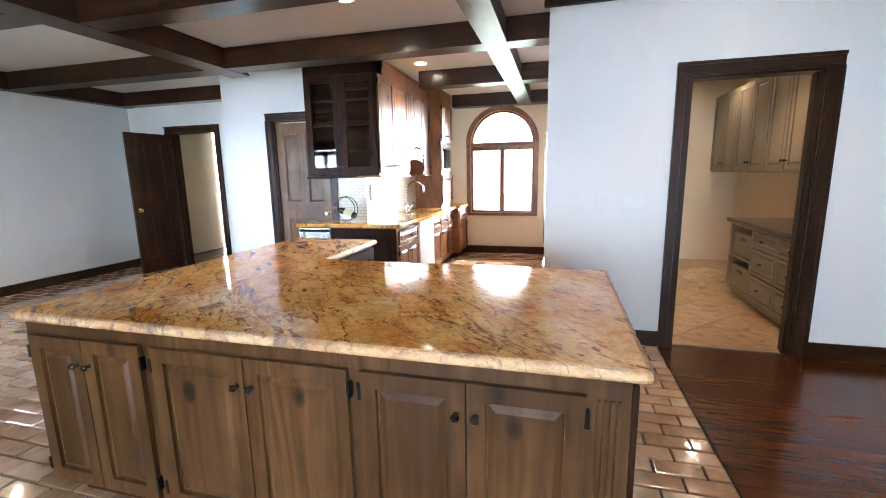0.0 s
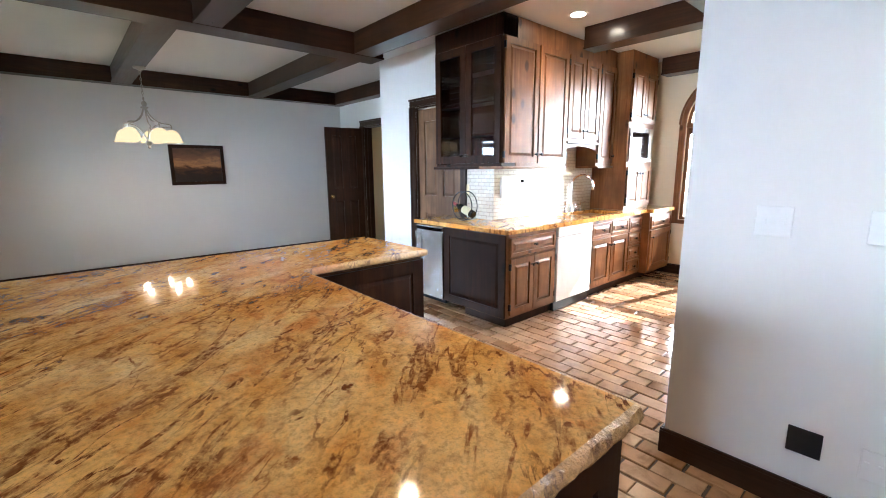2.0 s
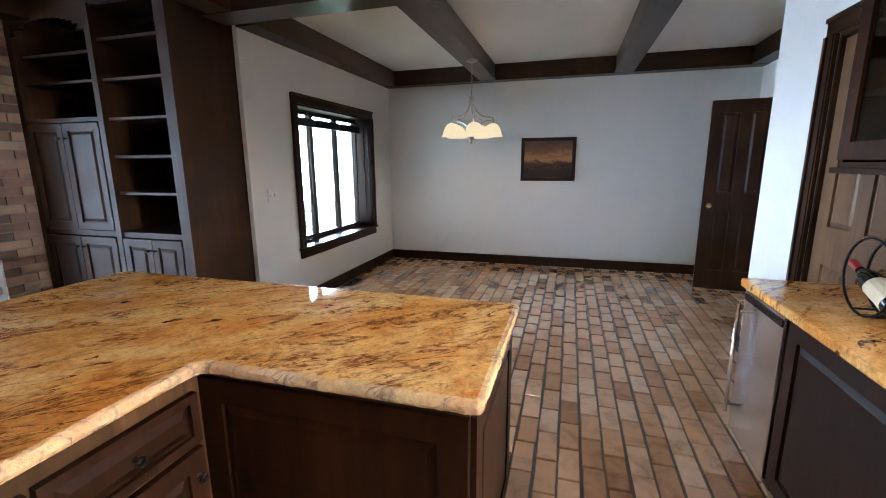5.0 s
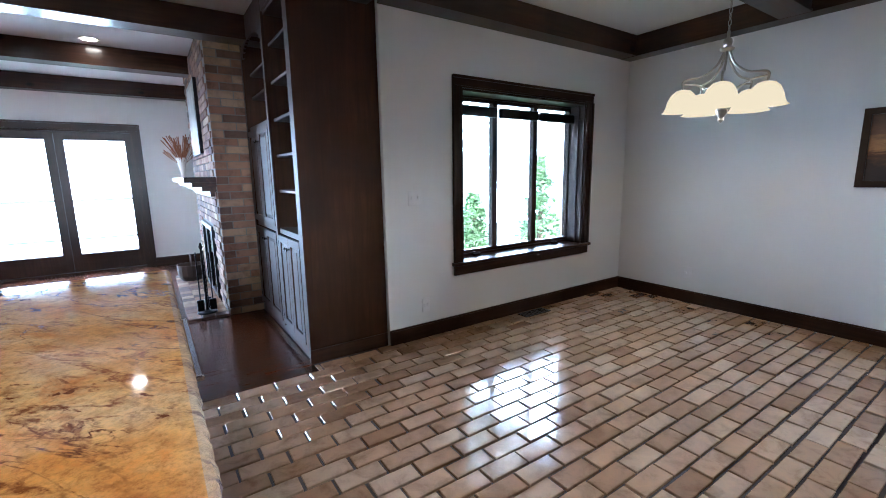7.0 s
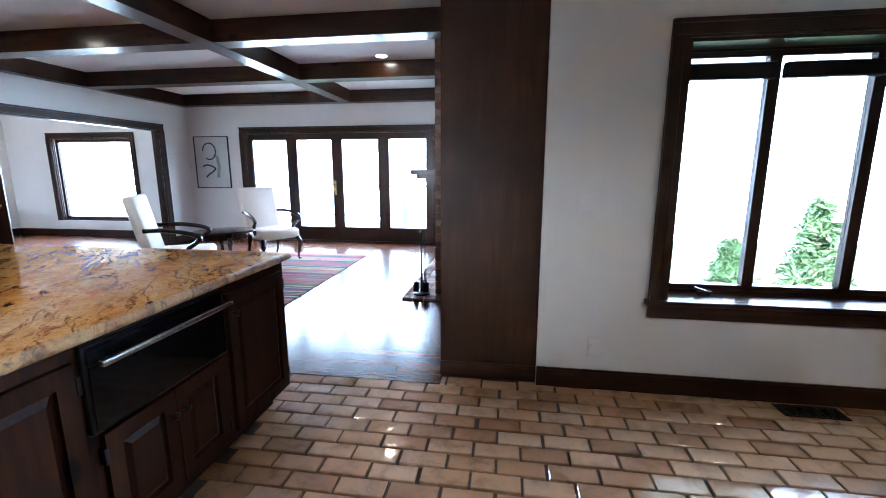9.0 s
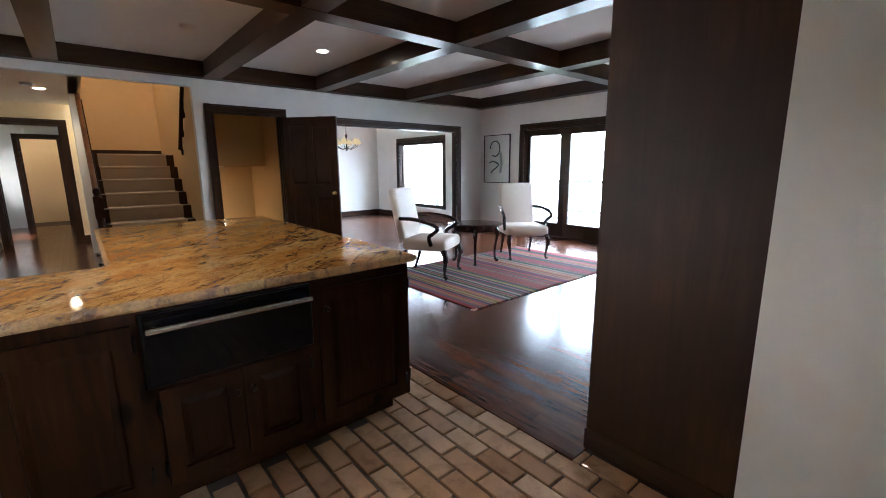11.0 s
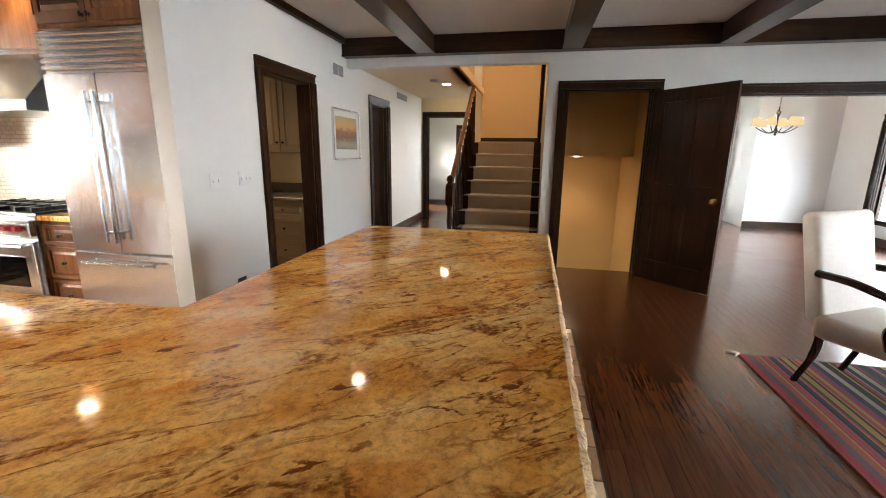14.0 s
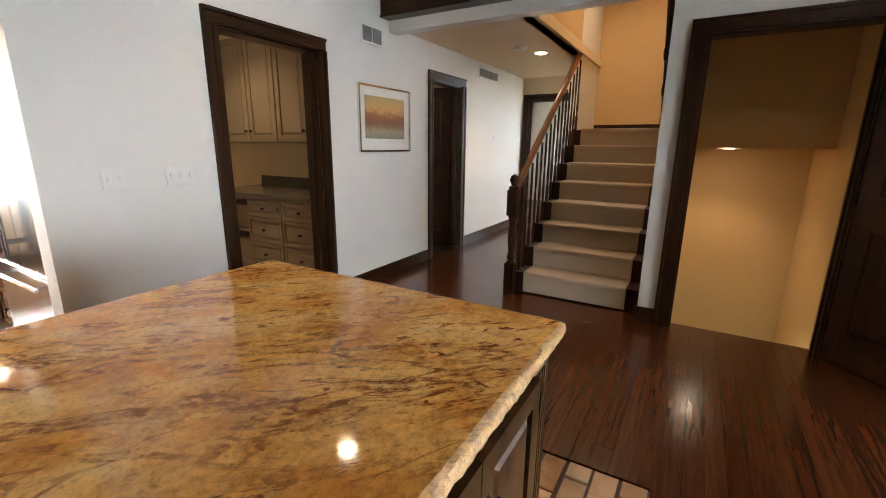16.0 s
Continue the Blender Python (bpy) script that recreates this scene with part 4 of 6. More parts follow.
for u in (0.84, 1.38):
    bx(b, u, u + 0.018, 0.027, 0.058, 0.743, 0.763, M=M)
part("bar_handle", b, STEEL, mwv)

# ---- kitchen ----
base_u = thing("base_cabinet", "stained pine base cabinet with drawers and panelled doors", "cabinet", loc=(-1.1, 5.8, 0))
bm = bmesh.new()
bx(bm, -1.65, -0.9, 4.72, 5.15, 0.09, HC - 0.04)
bx(bm, -1.43, -0.9, 5.15, 7.2, 0.09, HC - 0.04)
bx(bm, -1.43, -0.8, 7.2, 7.84, 0.09, HC - 0.04)
part("carcass", bm, CABW, base_u)
bm = bmesh.new()
bx(bm, -1.43, -0.94, 4.77, 7.84, 0, 0.09)
part("plinth", bm, DKW, base_u)
M = face_m(-0.9, 4.72, 0, "E")
drawer(base_u, M, 0.04, 0.67, 0.63, 0.78, CABW)
cab_door(base_u, M, 0.04, 0.35, 0.12, 0.61, CABW, "r", 0.53)
cab_door(base_u, M, 0.355, 0.67, 0.12, 0.61, CABW, "l", 0.53)
for a in (1.34, 1.74):
    drawer(base_u, M, a, a + 0.385, 0.63, 0.78, CABW)
    cab_door(base_u, M, a, a + 0.385, 0.12, 0.61, CABW, "r" if a < 1.5 else "l", 0.53)
for i in range(4):
    drawer(base_u, M, 2.15, 2.46, 0.12 + i * 0.168, 0.275 + i * 0.168, CABW)
M = face_m(-0.8, 7.2, 0, "E")
drawer(base_u, M, 0.02, 0.6, 0.63, 0.78, CABW)
cab_door(base_u, M, 0.02, 0.6, 0.12, 0.61, CABW, "l", 0.53)
# pine end turned from the window; its shade is in the darker colour
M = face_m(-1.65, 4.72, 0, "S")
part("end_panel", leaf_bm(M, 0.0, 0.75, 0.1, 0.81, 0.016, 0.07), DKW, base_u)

dwr = thing("dishwasher", "white dishwasher under the granite worktop", "dishwasher", loc=(-0.9, 5.72, 0))
M = face_m(-0.9, 4.72, 0, "E")
part("door_panel", box_bm(0.7, 1.31, 0.003, 0.03, 0.1, 0.72, 0.004, M=M), WHITEPAINT, dwr)
part("control_panel", box_bm(0.7, 1.31, 0.003, 0.034, 0.725, 0.815, 0.004, M=M), WHITEPAINT, dwr)
part("kick_plate", box_bm(0.7, 1.31, -0.03, 0.004, 0.005, 0.095, M=M), BLACKM, dwr)

wf = thing("wine_fridge", "narrow stainless steel undercounter fridge", "fridge", loc=(-1.78, 4.7, 0))
part("body", box_bm(-2.05, -1.656, 4.72, 5.14, 0.06, HC - 0.045), BLACKM, wf)
part("door_panel", box_bm(-2.05, -1.66, 4.69, 4.718, 0.1, HC - 0.05, 0.004), STEEL, wf)
b = bmesh.new()
tube(b, [(-2.01, 4.655, 0.2), (-2.01, 4.655, 0.75)], 0.009, 8)
for z in (0.24, 0.71):
    tube(b, [(-2.01, 4.655, z), (-2.01, 4.692, z)], 0.006, 6)
part("bar_handle", b, CHROME, wf)
part("control_strip", box_bm(-2.04, -1.67, 4.686, 4.691, 0.765, 0.795), BLACKG, wf)

kt = thing("kitchen_worktop", "polished golden-brown granite worktop round the sink", "worktop", loc=(-1.1, 6, HC))
z0, z1 = HC - 0.039, HC
part("slab", box_bm(-2.07, -0.84, 4.67, 5.148, z0, z1, 0.008, 2), GRANITE, kt)
for q in ((-1.428, -0.84, 5.149, 6.1), (-1.428, -1.32, 6.1, 6.76), (-0.95, -0.84, 6.1, 6.76), (-1.428, -0.84, 6.76, 7.2), (-1.428, -0.76, 7.2, 7.845)):
    part("slab", box_bm(*q, z0, z1), GRANITE, kt)
sink = thing("sink", "undermounted stainless steel kitchen sink", "sink", loc=(-1.13, 6.43, HC - 0.2))
bm = bmesh.new()
for q in ((-1.33, -1.315, 6.09, 6.77), (-0.955, -0.94, 6.09, 6.77), (-1.315, -0.955, 6.09, 6.105), (-1.315, -0.955, 6.755, 6.77)):
    bx(bm, *q, HC - 0.2, HC - 0.042)
bx(bm, -1.33, -0.94, 6.09, 6.77, HC - 0.21, HC - 0.2)
part("bowl", bm, STEEL, sink)
fct = thing("faucet", "tall chrome gooseneck kitchen faucet", "faucet", loc=(-1.375, 6.42, HC))
b = bmesh.new()
lathe(b, [(0.028, 0), (0.026, 0.02), (0.015, 0.05), (0.013, 0.12)], Matrix.Translation((-1.375, 6.42, HC)), 12)
tube(b, spline([(-1.375, 6.42, HC + 0.1), (-1.375, 6.42, HC + 0.3), (-1.33, 6.43, HC + 0.39), (-1.24, 6.45, HC + 0.41), (-1.16, 6.46, HC + 0.36), (-1.14, 6.465, HC + 0.29)]), 0.011, 8)
lathe(b, [(0.013, 0), (0.018, 0.01), (0.016, 0.05)], Matrix.Translation((-1.14, 6.465, HC + 0.25)), 10)
part("spout", b, CHROME, fct, smooth=True)
for dy, h in ((-0.12, 0.11), (0.1, 0.07), (0.2, 0.09)):
    b = bmesh.new()
    lathe(b, [(0.022, 0), (0.018, 0.015), (0.01, 0.03), (0.01, h), (0.014, h + 0.01)], Matrix.Translation((-1.375, 6.42 + dy, HC)), 10)
    tube(b, [(-1.375, 6.42 + dy, HC + h), (-1.31, 6.42 + dy, HC + h + 0.01)], 0.006, 6)
    part("lever", b, CHROME, fct, smooth=True)

# backsplash of small white tiles
spl = thing("backsplash", "white mosaic tile backsplash with small dots", "backsplash", loc=(-1.43, 6, HC), kind="structure")


def tile_mat():
    """Small glazed wall tiles with fine joints; rows lie level on walls of either direction."""
    m, nt, b = mat_base("white_tile", 0.25)
    sp = nt.nodes.new("ShaderNodeSeparateXYZ")
    nt.links.new(coords(nt, rand=False), sp.inputs[0])
    ad = nt.nodes.new("ShaderNodeMath")
    nt.links.new(sp.outputs[0], ad.inputs[0])
    nt.links.new(sp.outputs[1], ad.inputs[1])
    cb = nt.nodes.new("ShaderNodeCombineXYZ")
    nt.links.new(ad.outputs[0], cb.inputs[0])
    nt.links.new(sp.outputs[2], cb.inputs[1])
    br = nt.nodes.new("ShaderNodeTexBrick")
    nt.links.new(cb.outputs[0], br.inputs["Vector"])
    br.inputs["Color1"].default_value = (0.66, 0.62, 0.52, 1)
    br.inputs["Color2"].default_value = (0.58, 0.53, 0.43, 1)
    br.inputs["Mortar"].default_value = (0.4, 0.36, 0.28, 1)
    br.inputs["Scale"].default_value = 1.0
    br.inputs["Mortar Size"].default_value = 0.0025
    br.inputs["Brick Width"].default_value = 0.075
    br.inputs["Row Height"].default_value = 0.036
    nt.links.new(br.outputs["Color"], b.inputs["Base Color"])
    inv = nt.nodes.new("ShaderNodeMath")
    inv.operation = 'SUBTRACT'
    inv.inputs[0].default_value = 1.0
    nt.links.new(br.outputs["Fac"], inv.inputs[1])
    bump(nt, b, inv.outputs[0], 0.4, 0.002)
    return m


SPL = tile_mat()
DOTM = plain("grey_tile_dot", (0.38, 0.36, 0.33), 0.3)
bm = bmesh.new()
bx(bm, -1.86, -1.428, 5.138, 5.149, HC + 0.001, 1.4)
bx(bm, -1.4285, -1.418, 5.138, 6.92, HC + 0.001, 1.64)
part("tile_field", bm, SPL, spl)
bm = bmesh.new()
for r in range(14):
    for c in range(30):
        z = HC + 0.03 + r * 0.036
        y = 5.16 + c * 0.036 + (r % 2) * 0.018
        if z < 1.35:
            bx(bm, -1.418, -1.4165, y, y + 0.009, z, z + 0.009)
            if c < 11:
                x = -1.84 + c * 0.036 + (r % 2) * 0.018
                bx(bm, x, x + 0.009, 5.1365, 5.138, z, z + 0.009)
dots = part("tile_dots", bm, DOTM, spl)
tagged(dots, kind="stuff")
al = thing("alarm_panel", "white wall-mounted control panel with a dark display", "control panel", loc=(-1.41, 5.4, 1.15))
part("case", box_bm(-1.416, -1.385, 5.22, 5.6, 1.07, 1.27, 0.006), WHITEP, al)
part("display", box_bm(-1.385, -1.383, 5.5, 5.55, 1.21, 1.24), BLACKG, al)

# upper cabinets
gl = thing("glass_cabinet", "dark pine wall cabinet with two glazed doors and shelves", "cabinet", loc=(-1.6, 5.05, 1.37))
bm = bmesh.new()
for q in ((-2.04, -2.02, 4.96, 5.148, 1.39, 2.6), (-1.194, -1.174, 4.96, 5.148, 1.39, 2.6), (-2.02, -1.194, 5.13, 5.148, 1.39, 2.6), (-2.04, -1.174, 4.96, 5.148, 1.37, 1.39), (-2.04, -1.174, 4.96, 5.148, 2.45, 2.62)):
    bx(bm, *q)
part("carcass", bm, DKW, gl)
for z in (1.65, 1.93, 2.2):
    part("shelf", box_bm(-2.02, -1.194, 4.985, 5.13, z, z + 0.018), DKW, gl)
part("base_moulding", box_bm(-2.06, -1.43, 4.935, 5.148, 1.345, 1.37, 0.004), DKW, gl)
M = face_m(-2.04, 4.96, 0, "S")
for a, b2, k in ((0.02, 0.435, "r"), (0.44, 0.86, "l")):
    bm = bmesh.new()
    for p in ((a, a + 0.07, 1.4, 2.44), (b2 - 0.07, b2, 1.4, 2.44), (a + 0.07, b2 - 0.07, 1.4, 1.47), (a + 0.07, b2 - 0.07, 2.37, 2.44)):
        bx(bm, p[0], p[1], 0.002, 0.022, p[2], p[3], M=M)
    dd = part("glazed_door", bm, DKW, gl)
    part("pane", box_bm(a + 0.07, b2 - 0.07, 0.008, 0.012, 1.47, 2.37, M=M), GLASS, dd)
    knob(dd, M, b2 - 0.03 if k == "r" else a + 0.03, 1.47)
for x in (-1.85, -1.4):
    g = thing("wine_glass", "small clear stemmed glass inside the cabinet", "glass", loc=(x, 5.06, 1.39))
    b = bmesh.new()
    lathe(b, [(0.03, 0), (0.004, 0.006), (0.004, 0.07), (0.03, 0.09), (0.034, 0.13), (0.03, 0.15)], Matrix.Translation((x, 5.06, 1.39)), 12)
    part("bowl", b, GLASS, g, smooth=True)


def upper(name, label, y0, y1, z0, doors, z1=2.44):
    u = thing(name, label, "cabinet", loc=(-1.3, (y0 + y1) / 2, z0))
    part("carcass", box_bm(-1.428, -1.172, max(y0, 5.15), y1, z0, 2.62), CABW, u)
    part("base_moulding", box_bm(-1.43, -1.14, y0 - (0.02 if y0 < 5 else 0), y1, z0 - 0.024, z0, 0.004), CABW, u)
    M = face_m(-1.172, y0, 0, "E")
    w = (y1 - y0) / doors
    for i in range(doors):
        cab_door(u, M, i * w + 0.012, (i + 1) * w - 0.008, z0 + 0.03, z1, CABW, "r" if i % 2 == 0 else "l", z0 + 0.11)
    return u


upper("wall_cabinet", "tall knotty pine wall cabinet with two panelled doors", 4.962, 5.93, 1.37, 2)
sh = upper("wall_cabinet", "short knotty pine wall cabinet above the sink with a scalloped valance", 5.932, 6.55, 1.62, 2)
bm = bmesh.new()
cols = []
for i in range(25):
    y, low = 5.94 + i * 0.0252, 1.53 + 0.045 * math.sin(math.pi * i / 24) ** 0.6
    cols.append([bm.verts.new((x, y, z)) for x, z in ((-1.19, low), (-1.172, low), (-1.172, 1.6), (-1.19, 1.6))])
for p, q in zip(cols, cols[1:]):
    for k in range(4):
        bm.faces.new((p[k], q[k], q[(k + 1) % 4], p[(k + 1) % 4]))
bm.faces.new(cols[0][::-1])
bm.faces.new(cols[-1])
part("valance", bm, CABW, sh)
upper("wall_cabinet", "narrow knotty pine wall cabinet beside the oven cupboard", 6.552, 6.9, 1.37, 1)
tc = thing("oven_cabinet", "tall pine cupboard with a built-in microwave", "cabinet", loc=(-1.2, 7.25, HC))
part("carcass", box_bm(-1.428, -1.0, 6.93, 7.58, HC + 0.002, 2.62), CABW, tc)
M = face_m(-1.0, 6.93, 0, "E")
for a, b2, k in ((0.02, 0.32, "r"), (0.33, 0.63, "l")):
    cab_door(tc, M, a, b2, 1.86, 2.42, CABW, k, 1.95)
    cab_door(tc, M, a, b2, 0.9, 1.36, CABW, k, 1.28)
part("microwave_front", box_bm(0.03, 0.62, 0.002, 0.02, 1.41, 1.8, 0.004, M=M), STEEL, tc, "steel-framed built-in microwave")
part("microwave_glass", box_bm(0.07, 0.5, 0.02, 0.024, 1.46, 1.75, M=M), BLACKG, tc)

# bottle in a round wire rack
wr = thing("wine_rack", "round black wire wine bottle holder on the worktop", "wine rack", loc=(-1.57, 4.9, HC))
b = bmesh.new()
for o in (-0.035, 0.035):
    tube(b, [(-1.57 + 0.13 * math.cos(2 * math.pi * i / 28), 4.9 + o, HC + 0.145 + 0.135 * math.sin(2 * math.pi * i / 28)) for i in range(29)], 0.005, 6)
for a in (-1.2, -1.57, -1.94):
    tube(b, [(-1.57 + 0.13 * math.cos(a), 4.865, HC + 0.145 + 0.135 * math.sin(a)), (-1.57 + 0.13 * math.cos(a), 4.935, HC + 0.145 + 0.135 * math.sin(a))], 0.004, 6)
part("ring", b, BLACKM, wr)
wb = thing("wine_bottle", "dark wine bottle with a cream label lying in the rack", "bottle", loc=(-1.57, 4.9, HC + 0.07))
MB = Matrix.Translation((-1.45, 4.9, HC + 0.065)) @ Matrix.Rotation(radians(-70), 4, 'Y')
b = bmesh.new()
lathe(b, [(0.033, 0), (0.037, 0.01), (0.037, 0.17), (0.03, 0.2), (0.014, 0.225), (0.014, 0.29)], MB, 14)
bt = part("glass_body", b, plain("dark_bottle", (0.01, 0.013, 0.008), 0.08), wb, smooth=True)
b = bmesh.new()
lathe(b, [(0.0378, 0.04), (0.0378, 0.14)], MB, 14, cap=False)
part("label", b, plain("label_paper", (0.7, 0.62, 0.42), 0.7), bt)
b = bmesh.new()
lathe(b, [(0.0155, 0.24), (0.0155, 0.294)], MB, 12)
part("foil_cap", b, plain("red_foil", (0.3, 0.02, 0.02), 0.35), bt)

# fridge, drawers, range and hood on the east side
fr = thing("refrigerator", "built-in stainless steel french-door refrigerator with louvred grille", "refrigerator", loc=(1.6, 5.5, 0))
part("body", box_bm(1.33, 1.955, 4.95, 6.08, 0.05, 2.24), STEEL, fr)
for a, b2, h in ((4.955, 5.512, 5.47), (5.518, 6.075, 5.56)):
    dd = part("door", box_bm(1.3, 1.329, a, b2, 0.66, 1.95, 0.004), STEEL, fr)
    b = bmesh.new()
    tube(b, [(1.24, h, 0.75), (1.24, h, 1.82)], 0.013, 10)
    for z in (0.82, 1.75):
        tube(b, [(1.24, h, z), (1.302, h, z)], 0.01, 8)
    part("bar_handle", b, STEEL, dd, smooth=True)
dd = part("freezer_drawer", box_bm(1.3, 1.329, 4.955, 6.075, 0.12, 0.645, 0.004), STEEL, fr)
b = bmesh.new()
tube(b, [(1.25, 5.1, 0.58), (1.25, 5.93, 0.58)], 0.011, 8)
for y in (5.16, 5.87):
    tube(b, [(1.25, y, 0.58), (1.302, y, 0.58)], 0.008, 8)
part("bar_handle", b, STEEL, dd, smooth=True)
for i in range(6):
    part("louvre", box_bm(1.295, 1.332, 4.96, 6.07, 1.975 + i * 0.044, 2.005 + i * 0.044, 0.006, M=None), STEEL, fr)
fc = thing("fridge_top_cabinet", "pine cupboard above the refrigerator", "cabinet", loc=(1.6, 5.5, 2.25))
part("carcass", box_bm(1.33, 1.955, 4.95, 6.08, 2.25, 2.63), CABW, fc)
M = face_m(1.33, 6.08, 0, "W")
for a in (0.02, 0.57):
    cab_door(fc, M, a, a + 0.54, 2.27, 2.44, CABW, "r" if a < 0.3 else "l", 2.3)
dc = thing("drawer_cabinet", "pine drawer unit beside the range", "cabinet", loc=(1.65, 6.3, 0))
part("carcass", box_bm(1.36, 1.955, 6.085, 6.45, 0.08, HC - 0.04), CABW, dc)
M = face_m(1.36, 6.45, 0, "W")
for z0, z1 in ((0.64, 0.79), (0.38, 0.62), (0.11, 0.36)):
    drawer(dc, M, 0.02, 0.35, z0, z1, CABW)
part("slab", box_bm(1.33, 1.955, 6.085, 6.455, HC - 0.039, HC, 0.006), GRANITE, dc)
rg = thing("range", "wide stainless steel gas range with red knobs", "stove", loc=(1.6, 6.95, 0))
part("body", box_bm(1.32, 1.955, 6.46, 7.5, 0.1, HC), STEEL, rg)
for a, b2 in ((6.48, 7.08), (7.1, 7.48)):
    dd = part("oven_door", box_bm(1.285, 1.319, a, b2, 0.2, 0.66, 0.005), STEEL, rg)
    part("oven_glass", box_bm(1.28, 1.284, a + 0.1, b2 - 0.1, 0.3, 0.54), BLACKG, dd)
    b = bmesh.new()
    tube(b, [(1.24, a + 0.04, 0.63), (1.24, b2 - 0.04, 0.63)], 0.011, 8)
    for y in (a + 0.06, b2 - 0.06):
        tube(b, [(1.24, y, 0.63), (1.287, y, 0.63)], 0.008, 6)
    part("bar_handle", b, STEEL, dd)
part("control_panel", box_bm(1.27, 1.319, 6.465, 7.495, 0.7, 0.83, 0.008), STEEL, rg)
REDK = plain("red_knob", (0.35, 0.01, 0.015), 0.3)
for y in (6.56, 6.66, 6.76, 6.98, 7.2, 7.3, 7.4):
    b = bmesh.new()
    lathe(b, [(0.028, 0), (0.028, 0.006), (0.021, 0.01), (0.019, 0.035)], Matrix.Translation((1.27, y, 0.765)) @ Matrix.Rotation(radians(-90), 4, 'Y'), 12)
    part("knob", b, REDK, rg, smooth=True)
b = bmesh.new()
bx(b, 1.36, 1.93, 6.5, 7.46, HC, HC + 0.012)
for i in range(6):
    bx(b, 1.38, 1.9, 6.56 + i * 0.16, 6.575 + i * 0.16, HC + 0.012, HC + 0.045)
for x in (1.45, 1.64, 1.82):
    bx(b, x, x + 0.015, 6.53, 7.43, HC + 0.02, HC + 0.045)
part("burner_grate", b, BLACKM, rg)
hd = thing("range_hood", "tapered stainless steel range hood", "range hood", loc=(1.65, 7.0, 1.6))
b = bmesh.new()
v = [b.verts.new(p) for p in ((1.3, 6.3, 1.62), (1.3, 7.6, 1.62), (1.95, 7.6, 1.62), (1.95, 6.3, 1.62), (1.3, 6.3, 1.69), (1.3, 7.6, 1.69), (1.65, 7.6, 2.1), (1.65, 6.3, 2.1), (1.95, 7.6, 2.1), (1.95, 6.3, 2.1), (1.95, 7.6, 1.69), (1.95, 6.3, 1.69))]
for q in ((0, 1, 2, 3), (0, 4, 5, 1), (4, 7, 6, 5), (7, 9, 8, 6), (0, 3, 11, 4), (4, 11, 9, 7), (1, 5, 10, 2), (5, 6, 8, 10), (3, 2, 10, 11), (11, 10, 8, 9)):
    b.faces.new([v[i] for i in q])
part("canopy", b, STEEL, hd)
part("top_cupboard", box_bm(1.62, 1.955, 6.3, 7.6, 2.102, 2.63), CABW, hd)
solo("range_backsplash", box_bm(1.328, 1.339, 5.085, 7.845, HC, 1.62), SPL, "small white tile backsplash behind the range", "backsplash", kind="structure")
wc = thing("side_wall_cabinet", "small pine wall cabinet beside the hood", "cabinet", loc=(1.8, 7.7, 1.37))
part("carcass", box_bm(1.6, 1.945, 7.61, 7.845, 1.37, 2.62), CABW, wc)

# the east run stands against its wall
fr.location, fr.scale = (0.98, 4.666, 0), (1, 0.765, 0.95)
fc.location, fc.scale = (0.98, 4.666, 2.14), (1, 0.765, 1.29)
for ob in (dc, rg, hd, wc):
    ob.location.x -= 0.62
    ob.location.y -= 1.0
wc.location.y += 0.02

# ---- bookcase ----
bk = thing("bookcase", "dark-stained built-in bookcase with cupboards and open shelves", "bookcase", loc=(-2.5, 0.5, 0))
part("end_panel", box_bm(-2.79, -2.19, 1.25, 1.29, 0.0, CZ - 0.001), BOOKW, bk)
part("end_plinth", box_bm(-2.785, -2.185, 1.291, 1.3, 0.0, 0.1), TRIMX, bk)
for nm, q in (("back_panel", (-2.79, -2.75, -0.25, 1.25, 0, CZ - 0.001)), ("divider", (-2.75, -2.21, 0.57, 0.61, 0.09, CZ - 0.16)), ("side_panel", (-2.75, -2.21, -0.25, -0.215, 0, CZ - 0.001)),
              ("counter_board", (-2.75, -2.208, -0.215, 0.57, 0.86, 0.9)), ("counter_board", (-2.75, -2.208, 0.61, 1.25, 0.86, 0.9)), ("plinth", (-2.75, -2.21, -0.215, 1.25, 0.0, 0.09)),
              ("mid_board", (-2.75, -2.21, -0.215, 0.57, 1.72, 1.75)), ("top_board", (-2.75, -2.21, -0.215, 1.25, CZ - 0.16, CZ - 0.002))):
    part(nm, box_bm(*q), BOOKW, bk)
bm = bmesh.new()
for y in (1.2, 0.565, -0.25):
    bx(bm, -2.21, -2.19, y, y + 0.05, 0.09, CZ - 0.002)
bx(bm, -2.212, -2.192, -0.2, 1.2, CZ - 0.14, CZ - 0.003)
part("face_frame", bm, BOOKW, bk)
bm = bmesh.new()
n = 14
for i in range(n):
    a = -0.2 + 0.765 * i / n
    c = (a + 0.765 / n / 2 - 0.1825) / 0.3825
    bx(bm, -2.21, -2.192, a, a + 0.765 / n, 2.28 + 0.16 * math.sqrt(max(0, 1 - c * c)), CZ - 0.13)
part("arched_head", bm, BOOKW, bk)
for z in (1.18, 1.45, 1.72, 1.99, 2.26):
    part("shelf", box_bm(-2.75, -2.23, 0.612, 1.248, z, z + 0.022, 0.003), BOOKW, bk)
for z in (2.0, 2.2):
    part("shelf", box_bm(-2.75, -2.25, -0.213, 0.568, z, z + 0.022, 0.003), BOOKW, bk)
M = face_m(-2.21, -0.25, 0, "E")
for a, b2, k in ((0.06, 0.425, "r"), (0.43, 0.8, "l"), (0.875, 1.155, "r"), (1.16, 1.44, "l")):
    cab_door(bk, M, a, b2, 0.11, 0.85, BOOKW, k, 0.77, name="cupboard_door")
